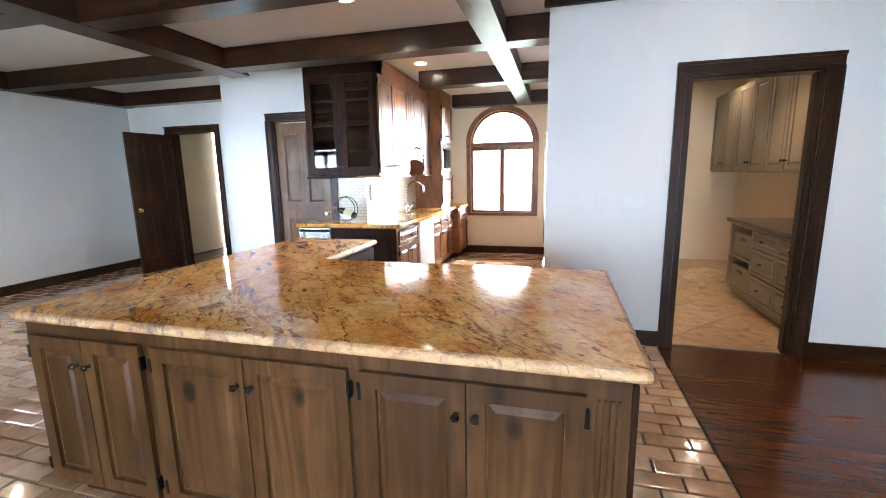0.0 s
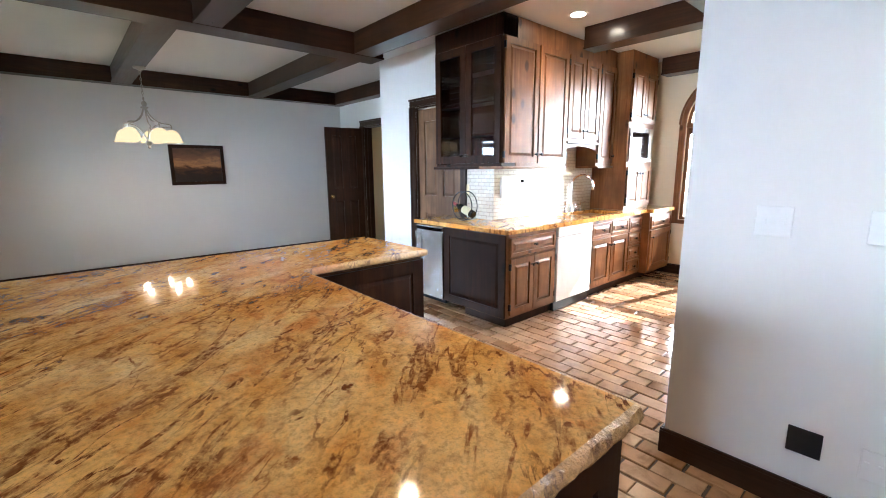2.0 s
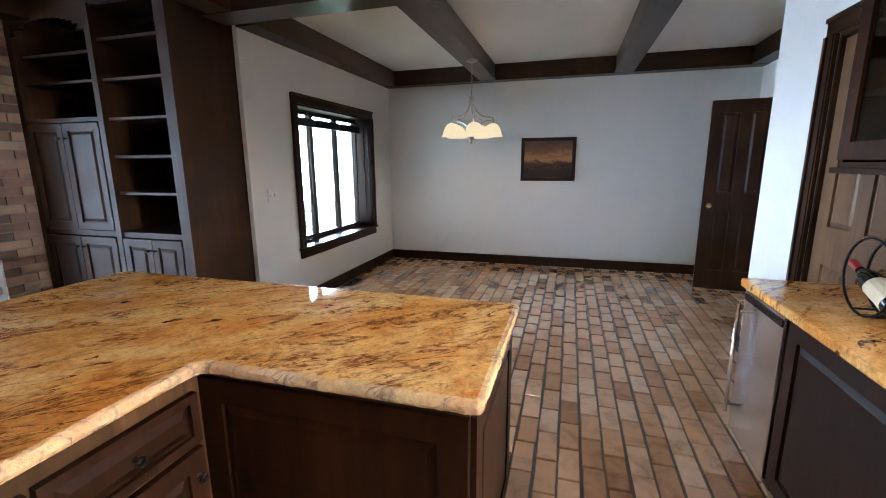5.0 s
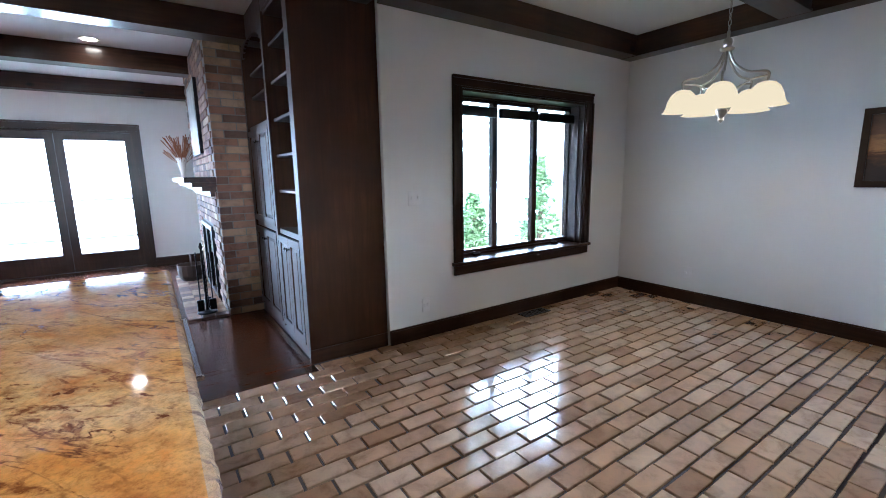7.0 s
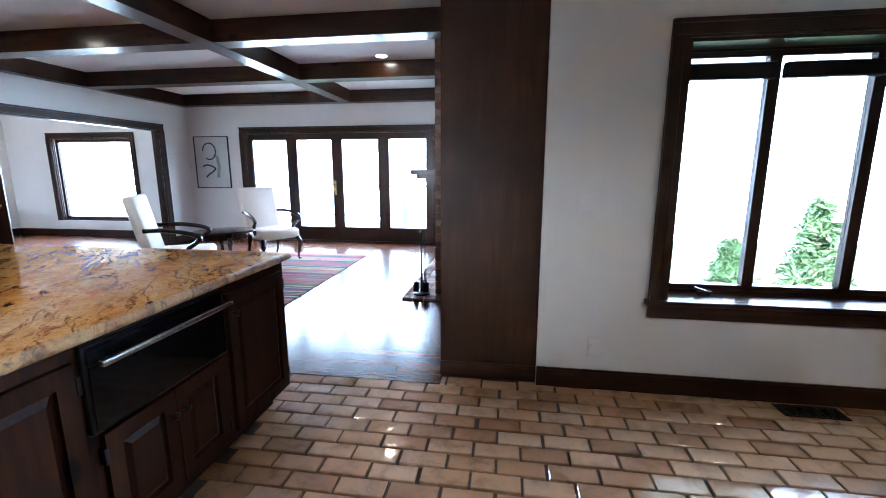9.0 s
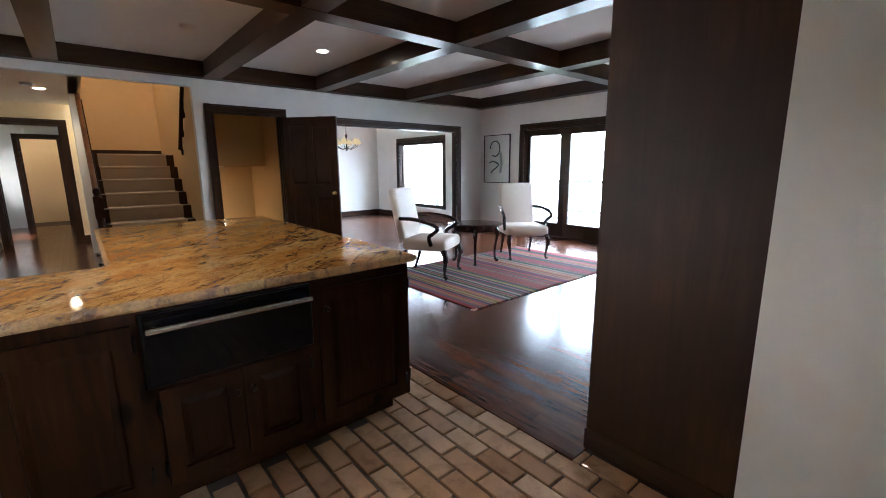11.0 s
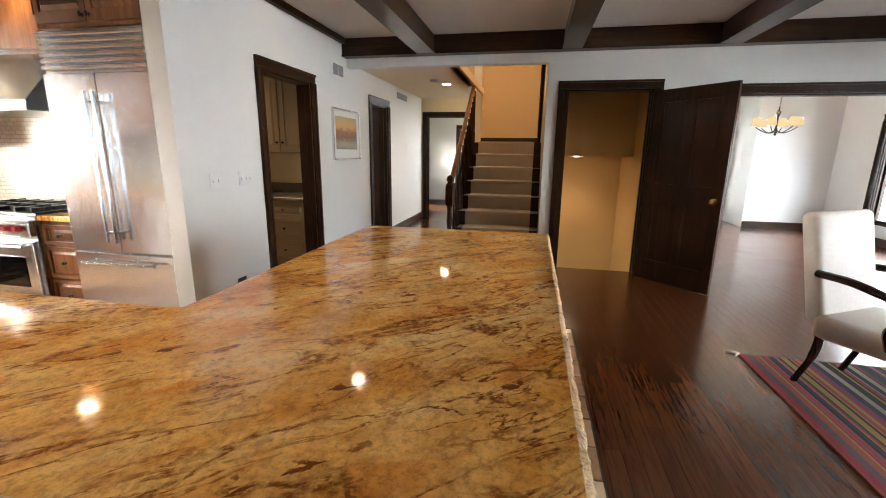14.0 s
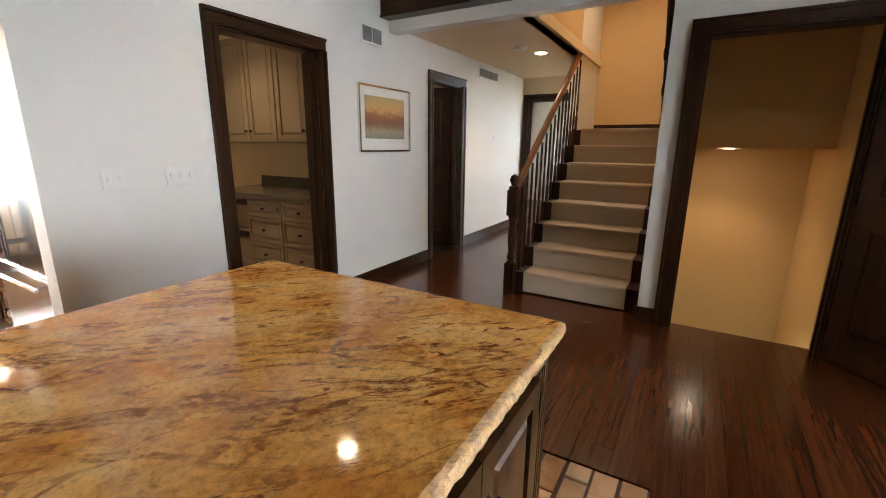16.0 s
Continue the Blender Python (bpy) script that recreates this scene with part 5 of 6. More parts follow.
for a, b2, k in ((0.06, 0.425, "r"), (0.43, 0.8, "l")):
    cab_door(bk, M, a, b2, 0.91, 1.71, BOOKW, k, 1.6, name="cupboard_door")

# ---- fireplace ----
fp = thing("fireplace", "floor-to-ceiling brick fireplace with glass doors", "fireplace", loc=(-2.2, -1.4, 0))
for nm, q in (("pier", (-2.8, -1.9, -2.44, -1.85, 0, CZ)), ("pier", (-2.8, -1.9, -0.85, -0.262, 0, CZ)), ("breast", (-2.8, -1.9, -1.85, -0.85, 0.8, CZ)), ("firebox_back", (-2.8, -2.4, -1.85, -0.85, 0, 0.8))):
    part(nm, box_bm(*q), MORTAR, fp)
bmk = box_bm(-0.1, 0.1, -0.011, 0.011, -0.0305, 0.0305, 0.003)
BRK = mesh_of("brick", bmk, FBRICK)
bmk = bmesh.new()
cnt = 0
for r in range(38):
    z = 0.035 + r * 0.069
    if z + 0.03 > CZ:
        break
    for c in range(-1, 11):
        y = -2.42 + 0.1 + c * 0.21 + (r % 2) * 0.105
        if not (-2.44 < y - 0.1 and y + 0.1 < -0.255):
            continue
        if z < 0.8 and -1.93 < y < -0.77:
            continue
        m = Matrix.Translation((-1.899, y, z)) @ Matrix.Rotation(radians(90), 4, 'Z')
        if cnt < 290 and z < 2.4:
            ob = new("brick", BRK)
            ob.parent = fp
            ob.matrix_basis = Matrix.Translation(-OFF[fp.name]) @ m
            cnt += 1
        else:
            bx(bmk, -1.911, -1.888, y - 0.1, y + 0.1, z - 0.03, z + 0.03)
    for xa, xb in (((-2.1, -1.895), (-2.2, -2.11)) if r % 2 else ((-1.99, -1.895), (-2.2, -2.0))):
        bx(bmk, xa, xb, -0.272, -0.25, z - 0.03, z + 0.03)
tagged(part("brick_field", bmk, FBRICK, fp), kind="stuff")
b = bmesh.new()
bx(b, -1.91, -1.85, -2.2, -0.4, 1.13, 1.18)
bx(b, -1.91, -1.78, -2.24, -0.36, 1.18, 1.22)
bx(b, -1.91, -1.7, -2.28, -0.32, 1.22, 1.26)
bx(b, -1.91, -1.64, -2.33, -0.29, 1.26, 1.31, 0.005)
part("mantel_shelf", b, TRIMY, fp, "dark-stained stepped mantel shelf")
b = bmesh.new()
for q in ((-1.83, -1.78, 0.03, 0.8), (-0.92, -0.87, 0.03, 0.8), (-1.78, -0.92, 0.75, 0.8), (-1.78, -0.92, 0.03, 0.07), (-1.37, -1.33, 0.07, 0.75)):
    bx(b, -1.9, -1.87, q[0], q[1], q[2], q[3])
part("door_frame", b, BLACKM, fp)
part("door_glass", box_bm(-1.89, -1.884, -1.78, -0.92, 0.07, 0.75), BLACKG, fp)
bm = bmesh.new()
for r in range(3):
    for c in range(18):
        bx(bm, -1.885 + r * 0.115, -1.775 + r * 0.115, -2.42 + c * 0.121, -2.305 + c * 0.121, -0.01, 0.022, 0.003)
tagged(solo("hearth", bm, FBRICK, "low brick hearth in front of the fireplace", "hearth", kind="structure"))
ts = thing("fireplace_tools", "black iron fireplace tool set on a stand", "fireplace tools", loc=(-1.72, -0.42, 0.022))
b = bmesh.new()
lathe(b, [(0.09, 0), (0.085, 0.015), (0.02, 0.03), (0.012, 0.05), (0.01, 0.62), (0.02, 0.64), (0.006, 0.68)], Matrix.Translation((-1.72, -0.42, 0.022)), 12)
part("stand", b, BLACKM, ts, smooth=True)
for a in (0.5, 2.6, 4.4):
    b = bmesh.new()
    x, y = -1.72 + 0.06 * math.cos(a), -0.42 + 0.06 * math.sin(a)
    tube(b, [(x, y, 0.12), (x, y, 0.62)], 0.006, 6)
    bx(b, x - 0.03, x + 0.03, y - 0.012, y + 0.012, 0.05, 0.16, 0.005)
    part("tool", b, BLACKM, ts)
bsk = thing("log_basket", "small dark wicker basket on the hearth", "basket", loc=(-1.72, -2.1, 0.022))
b = bmesh.new()
lathe(b, [(0.12, 0), (0.15, 0.06), (0.16, 0.2), (0.15, 0.2), (0.11, 0.02)], Matrix.Translation((-1.72, -2.1, 0.022)), 16)
tube(b, [(-1.72, -2.1 + 0.15 * math.cos(math.pi * i / 12), 0.22 + 0.13 * math.sin(math.pi * i / 12)) for i in range(13)], 0.008, 6)
part("body", b, plain("wicker", (0.05, 0.03, 0.02), 0.6), bsk)
vs = thing("vase", "slender cream vase on the mantel with dried grasses", "vase", loc=(-1.75, -2.05, 1.31))
b = bmesh.new()
lathe(b, [(0.035, 0), (0.02, 0.03), (0.03, 0.1), (0.06, 0.24), (0.05, 0.24), (0.02, 0.1)], Matrix.Translation((-1.75, -2.05, 1.31)), 14)
part("body", b, WHITEPAINT, vs, smooth=True)
b = bmesh.new()
rg2 = random.Random(4)
for i in range(90):
    a, r2, h = rg2.uniform(0, 6.28), rg2.uniform(0.03, 0.2), rg2.uniform(0.3, 0.52)
    p = (-1.75 + r2 * math.cos(a), -2.05 + r2 * math.sin(a), 1.31 + h)
    tube(b, [(-1.75, -2.05, 1.45), (-1.75 + r2 * 0.5 * math.cos(a), -2.05 + r2 * 0.5 * math.sin(a), 1.31 + h * 0.7), p], [0.0015, 0.003, 0.007], 4)
part("dried_grass", b, plain("dried_grass", (0.25, 0.11, 0.05), 0.9), vs)
pf = thing("fireplace_picture", "framed picture hanging on the brick chimney breast", "picture", loc=(-1.87, -1.35, 1.95))
part("frame", box_bm(-1.887, -1.855, -1.75, -0.95, 1.55, 2.3, 0.004), BLACKM, pf)
part("print", box_bm(-1.855, -1.852, -1.7, -1.0, 1.6, 2.25), plain("grey_print", (0.4, 0.38, 0.36), 0.5, 0, 0.5, 5), pf)

# ---- stairs ----
st = thing("staircase", "dark wooden staircase with a beige carpet runner and turned balusters", "stairs", loc=(4.4, 2.25, 0), kind="structure")
SX, RUN, RISE = 3.52, 0.25, 0.19
for i in range(8):
    x0, z1 = SX + i * RUN, (i + 1) * RISE
    part("step", box_bm(x0, x0 + RUN + (1.1 if i == 7 else 0.002), 1.692, 2.79, 0, z1), TRIM, st)
    b = bmesh.new()
    bx(b, x0 - 0.03, x0 + RUN + (0.9 if i == 7 else 0), 1.8, 2.68, z1, z1 + 0.014, 0.006)
    bx(b, x0 - 0.014, x0, 1.8, 2.68, z1 - RISE + 0.014, z1)
    bx(b, x0 - 0.032, x0, 1.8, 2.68, z1 - 0.022, z1 + 0.013, 0.008, 2)
    part("carpet", b, CARPET, st, "beige carpet runner")
part("landing_baseboard", box_bm(6.478, 6.498, 1.692, 2.79, 1.52, 1.63), TRIMY, st)
b = bmesh.new()
tube(b, [(3.62, 1.74, 2.4), (4.3, 1.74, 1.58)], 0.028, 8, 0.8)
for x in (3.75, 3.95, 4.15):
    z = 2.4 - (x - 3.62) * 1.206
    lathe(b, [(0.012, 0), (0.02, 0.06), (0.01, 0.12), (0.018, 0.2), (0.012, 0.26)], Matrix.Translation((x, 1.74, z - 0.27)), 8)
part("upper_handrail", b, DKW, st, smooth=True)
NEWEL = [(0.045, 0), (0.045, 0.28), (0.028, 0.3), (0.04, 0.33), (0.025, 0.37), (0.038, 0.5), (0.028, 0.66), (0.04, 0.7), (0.045, 0.72), (0.045, 0.95), (0.05, 0.97), (0.025, 0.99), (0.042, 1.03), (0.03, 1.07), (0.005, 1.085)]
b = bmesh.new()
lathe(b, NEWEL, Matrix.Translation((3.47, 2.8, 0)), 14)
bx(b, 3.425, 3.515, 2.755, 2.845, 0, 0.28)
bx(b, 3.425, 3.515, 2.755, 2.845, 0.72, 0.95)
part("newel_post", b, DKW, st, smooth=True)
b = bmesh.new()
tube(b, [(3.47, 2.8, 0.92), (5.46, 2.8, 0.92 + 1.99 * RISE / RUN)], 0.034, 8, 0.8)
part("handrail", b, CABW, st, smooth=True)
for i in range(15):
    x = SX + 0.06 + i * 0.125
    zb = (int((x - SX) / RUN) + 1) * RISE
    zt = 0.9 + (x - 3.47) * RISE / RUN
    b = bmesh.new()
    h = zt - zb
    lathe(b, [(0.016, 0), (0.016, h * 0.2), (0.009, h * 0.23), (0.015, h * 0.32), (0.009, h * 0.6), (0.012, h * 0.7), (0.01, h)], Matrix.Translation((x, 2.765, zb)), 8)
    part("baluster", b, TRIM, st, smooth=True)

# ---- seating group ----
rugo = thing("rug", "striped multicoloured flat-woven wool rug on the wooden floor", "rug", loc=(0.43, -1.05, 0))
STR = [(0.45, 0.03, 0.05), (0.02, 0.02, 0.025), (0.4, 0.05, 0.1), (0.5, 0.3, 0.05), (0.06, 0.03, 0.1), (0.45, 0.1, 0.06), (0.5, 0.42, 0.3), (0.02, 0.07, 0.04), (0.5, 0.06, 0.05), (0.15, 0.1, 0.12)]
SM = [plain("rug_wool", tuple(q * 0.5 for q in c), 0.95, 0, 0.3, 90.0) for c in STR]
rr = random.Random(7)
y = 0.31
while y > -2.4:
    w = rr.choice((0.008, 0.012, 0.016, 0.024, 0.036))
    part("woven_stripe", box_bm(-0.46 + rr.uniform(-0.004, 0.004), 1.33 + rr.uniform(-0.004, 0.004), max(y - w, -2.42), y, 0.0, 0.009 + rr.uniform(0, 0.0015)), SM[int(rr.random() * 10)], rugo)
    y -= w
b = bmesh.new()
for x in (-0.47, 1.34):
    for i in range(5):
        tube(b, [(x, 0.3, 0.01), (x + rr.uniform(-0.05, 0.05), 0.34 + rr.uniform(0, 0.05), 0.006)], 0.006, 5)
part("tassel", b, FABRIC, rugo)


def armchair(name):
    ch = thing(name, "cream upholstered armchair with curved dark mahogany arms", "armchair", group="armchairs on the rug")
    b = bmesh.new()
    bx(b, -0.29, 0.29, -0.27, 0.27, 0.33, 0.47, 0.045, 4)
    part("seat", b, FABRIC, ch, smooth=True)
    b = bmesh.new()
    bx(b, -0.26, 0.26, -0.05, 0.05, -0.06, 0.58, 0.035, 4)
    for v in b.verts:
        v.co.z += 0.03 * math.cos(v.co.x / 0.26 * 1.5) * (v.co.z > 0.4)
        v.co.y += 0.02 * (v.co.x / 0.26) ** 2
    bmesh.ops.transform(b, matrix=Matrix.Translation((0, 0.27, 0.47)) @ Matrix.Rotation(radians(-12), 4, 'X'), verts=b.verts[:])
    part("backrest", b, FABRIC, ch, smooth=True)
    for s in (-1, 1):
        b = bmesh.new()
        tube(b, spline([(s * 0.26, 0.3, 0.7), (s * 0.3, 0.1, 0.7), (s * 0.34, -0.12, 0.66), (s * 0.34, -0.2, 0.61), (s * 0.32, -0.15, 0.56), (s * 0.3, -0.08, 0.5), (s * 0.29, -0.1, 0.4)]), [0.023] * 25 + [0.025] * 12, 8)
        part("arm", b, MAHOG, ch, smooth=True)
        b = bmesh.new()
        tube(b, spline([(s * 0.25, -0.23, 0.35), (s * 0.28, -0.27, 0.27), (s * 0.265, -0.255, 0.14), (s * 0.255, -0.25, 0.05), (s * 0.265, -0.28, 0.018)]), [0.036] * 4 + [0.033] * 5 + [0.022] * 5 + [0.015] * 5 + [0.016] * 4 + [0.024, 0.018], 8)
        part("front_leg", b, MAHOG, ch, smooth=True)
        b = bmesh.new()
        tube(b, spline([(s * 0.22, 0.24, 0.36), (s * 0.22, 0.26, 0.2), (s * 0.225, 0.33, 0.0)]), [0.024] * 7 + [0.018] * 6, 8)
        part("back_leg", b, MAHOG, ch, smooth=True)
    return ch


ca = armchair("armchair")
ca.matrix_basis = pose(0.83, -0.22, 0.01, 0, 0, -60)
cb = copy_thing(ca, pose(0.78, -1.86, 0.01, 0, 0, -122))
tb = thing("side_table", "oval dark mahogany side table with cabriole legs", "table", loc=(1.0, -1.12, 0.01))
b = bmesh.new()
lathe(b, [(0.3, 0.515), (0.345, 0.52), (0.36, 0.533), (0.345, 0.546), (0.33, 0.547)], Matrix.Translation((1.0, -1.12, 0)) @ Matrix.Rotation(radians(40), 4, 'Z') @ Matrix.Diagonal((1.05, 0.85, 1, 1)), 28)
part("tabletop", b, MAHOG, tb, smooth=True)
b = bmesh.new()
lathe(b, [(0.26, 0.44), (0.28, 0.515)], Matrix.Translation((1.0, -1.12, 0)) @ Matrix.Rotation(radians(40), 4, 'Z') @ Matrix.Diagonal((1.05, 0.85, 1, 1)), 20)
part("apron", b, MAHOG, tb)
for a in (45, 135, 225, 315):
    c, s = math.cos(radians(a)), math.sin(radians(a))
    b = bmesh.new()
    tube(b, spline([(1.0 + 0.24 * c, -1.12 + 0.24 * s, 0.5), (1.0 + 0.3 * c, -1.12 + 0.3 * s, 0.42), (1.0 + 0.27 * c, -1.12 + 0.27 * s, 0.22), (1.0 + 0.27 * c, -1.12 + 0.27 * s, 0.06), (1.0 + 0.31 * c, -1.12 + 0.31 * s, 0.02)]), [0.03] * 8 + [0.019] * 6 + [0.015] * 6 + [0.022] * 5, 8)
    part("leg", b, MAHOG, tb, smooth=True)


# ---- lamps ----
def downlight(x, y, z=CZ, power=9):
    d = thing("recessed_light", "lit recessed ceiling downlight with a white ring", "ceiling light", loc=(x, y, z), group="recessed downlights")
    b = bmesh.new()
    lathe(b, [(0.062, -0.002), (0.085, -0.006), (0.088, 0.0), (0.06, 0.0)], Matrix.Translation((x, y, z)), 20, cap=False)
    part("trim_ring", b, WHITEPAINT, d, smooth=True)
    b = bmesh.new()
    lathe(b, [(0.06, -0.004), (0.03, -0.008), (0.001, -0.01)], Matrix.Translation((x, y, z)), 16, cap=False)
    part("bulb", b, LAMPON, d)
    l = bpy.data.lights.new("downlight", 'SPOT')
    l.energy, l.color, l.spot_size, l.spot_blend, l.shadow_soft_size = power, (1.0, 0.75, 0.48), radians(115), 0.7, 0.05
    o = new("downlight_lamp", l)
    o.parent = d
    o.location = (0, 0, -0.03)


for x, y in ((-0.85, 5.55), (0.92, 5.6), (0.94, 7.1), (-0.8, 3.6), (1.9, 3.42), (1.85, 0.57), (-1.06, -1.4)):
    downlight(x, y)
downlight(5.17, 3.2, 2.4, 18)
# unseen lamp added to brighten the closed stairwell
downlight(5.2, 2.25, 4.2, 48)
# hidden lamp added so the space past the far doorway looks lit
downlight(11.0, 3.5, CZ, 14)
downlight(4.62, 1.2, 1.33, 10)
downlight(2.3, 5.4, CZ, 21)
downlight(2.75, 6.9, CZ, 8)
for x, y, z in ((1.8, 1.97, CZ), (4.75, 3.3, 2.4)):
    sd = thing("smoke_detector", "round white ceiling smoke detector", "smoke detector", loc=(x, y, z))
    b = bmesh.new()
    lathe(b, [(0.04, -0.035), (0.06, -0.03), (0.068, -0.012), (0.068, 0.0)], Matrix.Translation((x, y, z)), 18)
    part("case", b, WHITEP, sd, smooth=True)

def chandelier(x, y, ztop, zs, r, n, shade, label, metal, shade_mat, watts, up=False):
    c = thing("chandelier", label, "chandelier", loc=(x, y, ztop))
    T = Matrix.Translation((x, y, 0))
    b = bmesh.new()
    lathe(b, [(0.06, ztop), (0.058, ztop - 0.015), (0.02, ztop - 0.03), (0.006, ztop - 0.04)], T, 16)
    part("canopy", b, metal, c, smooth=True)
    b = bmesh.new()
    n2 = max(3, int((ztop - zs - (0.36 if up else 0.46)) / 0.035))
    for i in range(n2):
        z = ztop - 0.035 - i * 0.035
        tube(b, [(x + (0.008 * math.cos(a) if i % 2 else 0), y + (0 if i % 2 else 0.008 * math.cos(a)), z - 0.018 + 0.02 * math.sin(a)) for a in [2 * math.pi * k / 8 for k in range(9)]], 0.0025, 4)
    part("chain", b, metal, c)
    b = bmesh.new()
    if up:
        lathe(b, [(0.008, zs - 0.07), (0.02, zs - 0.05), (0.012, zs - 0.03), (0.028, zs), (0.014, zs + 0.06), (0.012, zs + 0.2), (0.028, zs + 0.25), (0.034, zs + 0.28), (0.012, zs + 0.31), (0.006, zs + 0.36)], T, 14)
        part("stem", b, metal, c, smooth=True)
    else:
        lathe(b, [(0.012, zs + 0.34), (0.036, zs + 0.355), (0.04, zs + 0.365), (0.02, zs + 0.375), (0.028, zs + 0.4), (0.024, zs + 0.415), (0.008, zs + 0.43), (0.01, zs + 0.46), (0.004, zs + 0.47)], T, 14)
        part("upper_hub", b, metal, c, smooth=True)
        b = bmesh.new()
        lathe(b, [(0.004, zs - 0.075), (0.018, zs - 0.06), (0.012, zs - 0.045), (0.03, zs - 0.02), (0.034, zs), (0.014, zs + 0.02), (0.01, zs + 0.05)], T, 14)
        part("lower_hub", b, metal, c, smooth=True)
    for i in range(n):
        a = 2 * math.pi * i / n + 0.35
        ca_, sa = math.cos(a), math.sin(a)
        b = bmesh.new()
        if up:
            pts = [(0.02, zs), (r * 0.4, zs - 0.03), (r * 0.8, zs + 0.02), (r, zs + 0.06)]
        else:
            pts = [(0.014, zs + 0.35), (0.05, zs + 0.27), (r * 0.55, zs + 0.21), (r, zs + 0.19), (r, zs + 0.12)]
        tube(b, spline([(x + q * ca_, y + q * sa, z) for q, z in pts]), 0.007, 6)
        if not up:
            tube(b, spline([(x + 0.012 * ca_, y + 0.012 * sa, zs + 0.02), (x + r * 0.3 * ca_, y + r * 0.3 * sa, zs + 0.11), (x + r * 0.65 * ca_, y + r * 0.65 * sa, zs + 0.16), (x + r * ca_, y + r * sa, zs + 0.17)]), 0.005, 6)
        arm = part("arm", b, metal, c, smooth=True)
        b = bmesh.new()
        S = Matrix.Translation((x + r * ca_, y + r * sa, zs))
        lathe(b, shade, S, 18, cap=False)
        part("shade", b, shade_mat, arm, "lit frosted cream shade", True)
        l = bpy.data.lights.new("chandelier_bulb", 'POINT')
        l.energy, l.color, l.shadow_soft_size = watts, (1.0, 0.75, 0.48), 0.03
        o = new("chandelier_bulb", l)
        o.parent = c
        o.location = (r * ca_, r * sa, zs - ztop + (0.03 if not up else 0.2))
    return c


chandelier(-4.4, 2.84, BZ + 0.004, 1.67, 0.225, 5, [(0.024, 0.135), (0.045, 0.128), (0.068, 0.105), (0.085, 0.07), (0.095, 0.03), (0.105, 0.008), (0.118, 0.0)], "pewter five-light chandelier with lit frosted glass shades", PEWTER, SHADEON, 1.0)
chandelier(5.95, -1.85, 2.5, 1.74, 0.27, 6, [(0.075, 0.08), (0.06, 0.15), (0.045, 0.2)], "dark bronze chandelier with lit cream shades", BRONZE, SHADEON, 1.5, up=True)

# ---- pictures, switches, vents ----
def picture(name, label, M, w, h, frame_mat, art, mount=0.0, fw=0.02):
    p = thing(name, label, "picture", loc=M @ Vector((w / 2, 0, 0)))
    b = bmesh.new()
    for q in ((0, fw, 0, h), (w - fw, w, 0, h), (fw, w - fw, 0, fw), (fw, w - fw, h - fw, h)):
        bx(b, q[0], q[1], 0.002, 0.026, q[2], q[3], M=M)
    part("frame", b, frame_mat, p)
    if mount:
        part("mount", box_bm(fw, w - fw, 0.002, 0.01, fw, h - fw, M=M), WHITEP, p)
    part("print", box_bm(fw + mount, w - fw - mount, 0.003, 0.013, fw + mount * (1.4 if mount else 1), h - fw - mount, M=M), art, p)
    return p


def art_mat(name, stops, height, brush=0.25, w=(6, 6, 18)):
    """Painted landscape: bands of colour from the bottom up, broken by brushwork."""
    m, nt, b = mat_base(name, 0.4)
    sp = nt.nodes.new("ShaderNodeSeparateXYZ")
    nt.links.new(coords(nt, rand=False), sp.inputs[0])
    n = remap(nt, noise_n(nt, coords(nt, w), 1.6, 6, 0.65, 0.8), -brush, brush)
    ma = nt.nodes.new("ShaderNodeMath")
    ma.operation = 'MULTIPLY_ADD'
    ma.inputs[1].default_value = 1.0 / height
    nt.links.new(sp.outputs[2], ma.inputs[0])
    nt.links.new(n, ma.inputs[2])
    nt.links.new(ramp(nt, ma.outputs[0], stops), b.inputs["Base Color"])
    return m


DUSK = art_mat("dusk_painting", [(0.0, (0.01, 0.006, 0.005)), (0.3, (0.03, 0.013, 0.01)), (0.42, (0.1, 0.035, 0.014)), (0.52, (0.42, 0.2, 0.07)), (0.66, (0.2, 0.085, 0.04)), (1.0, (0.05, 0.025, 0.02))], 0.56, 0.3, (3, 3, 8))
IMPR = art_mat("hazy_landscape_print", [(0.1, (0.1, 0.14, 0.12)), (0.3, (0.32, 0.3, 0.2)), (0.45, (0.2, 0.08, 0.04)), (0.56, (0.32, 0.12, 0.05)), (0.66, (0.6, 0.33, 0.12)), (0.95, (0.4, 0.38, 0.2))], 0.59, 0.16, (9, 9, 26))
picture("dining_picture", "dusky landscape painting in a dark wooden frame", face_m(X_D, 3.23, 1.16, "E"), 0.7, 0.56, TRIM, DUSK, 0, 0.045)
picture("hall_picture", "hazy landscape print with a white mount in a silver frame", face_m(2.88, Y_L, 1.26, "S"), 0.78, 0.59, CHROME, IMPR, 0.075, 0.016)
ap = picture("abstract_picture", "abstract print with dark brush shapes in a thin frame", face_m(2.54, Y_S, 0.97, "N") @ Matrix.Diagonal((-1, 1, 1, 1)), 0.7, 0.95, BLACKM, plain("pale_paper", (0.6, 0.62, 0.6), 0.6), 0, 0.015)
M = face_m(2.54, Y_S, 0.97, "N") @ Matrix.Diagonal((-1, 1, 1, 1))
INK = plain("brush_ink", (0.03, 0.045, 0.06), 0.6)
b = bmesh.new()
tube(b, [M @ Vector((0.4 + 0.13 * math.cos(a), 0.014, 0.68 + 0.15 * math.sin(a))) for a in [i * 0.33 for i in range(17)]], 0.012, 6)
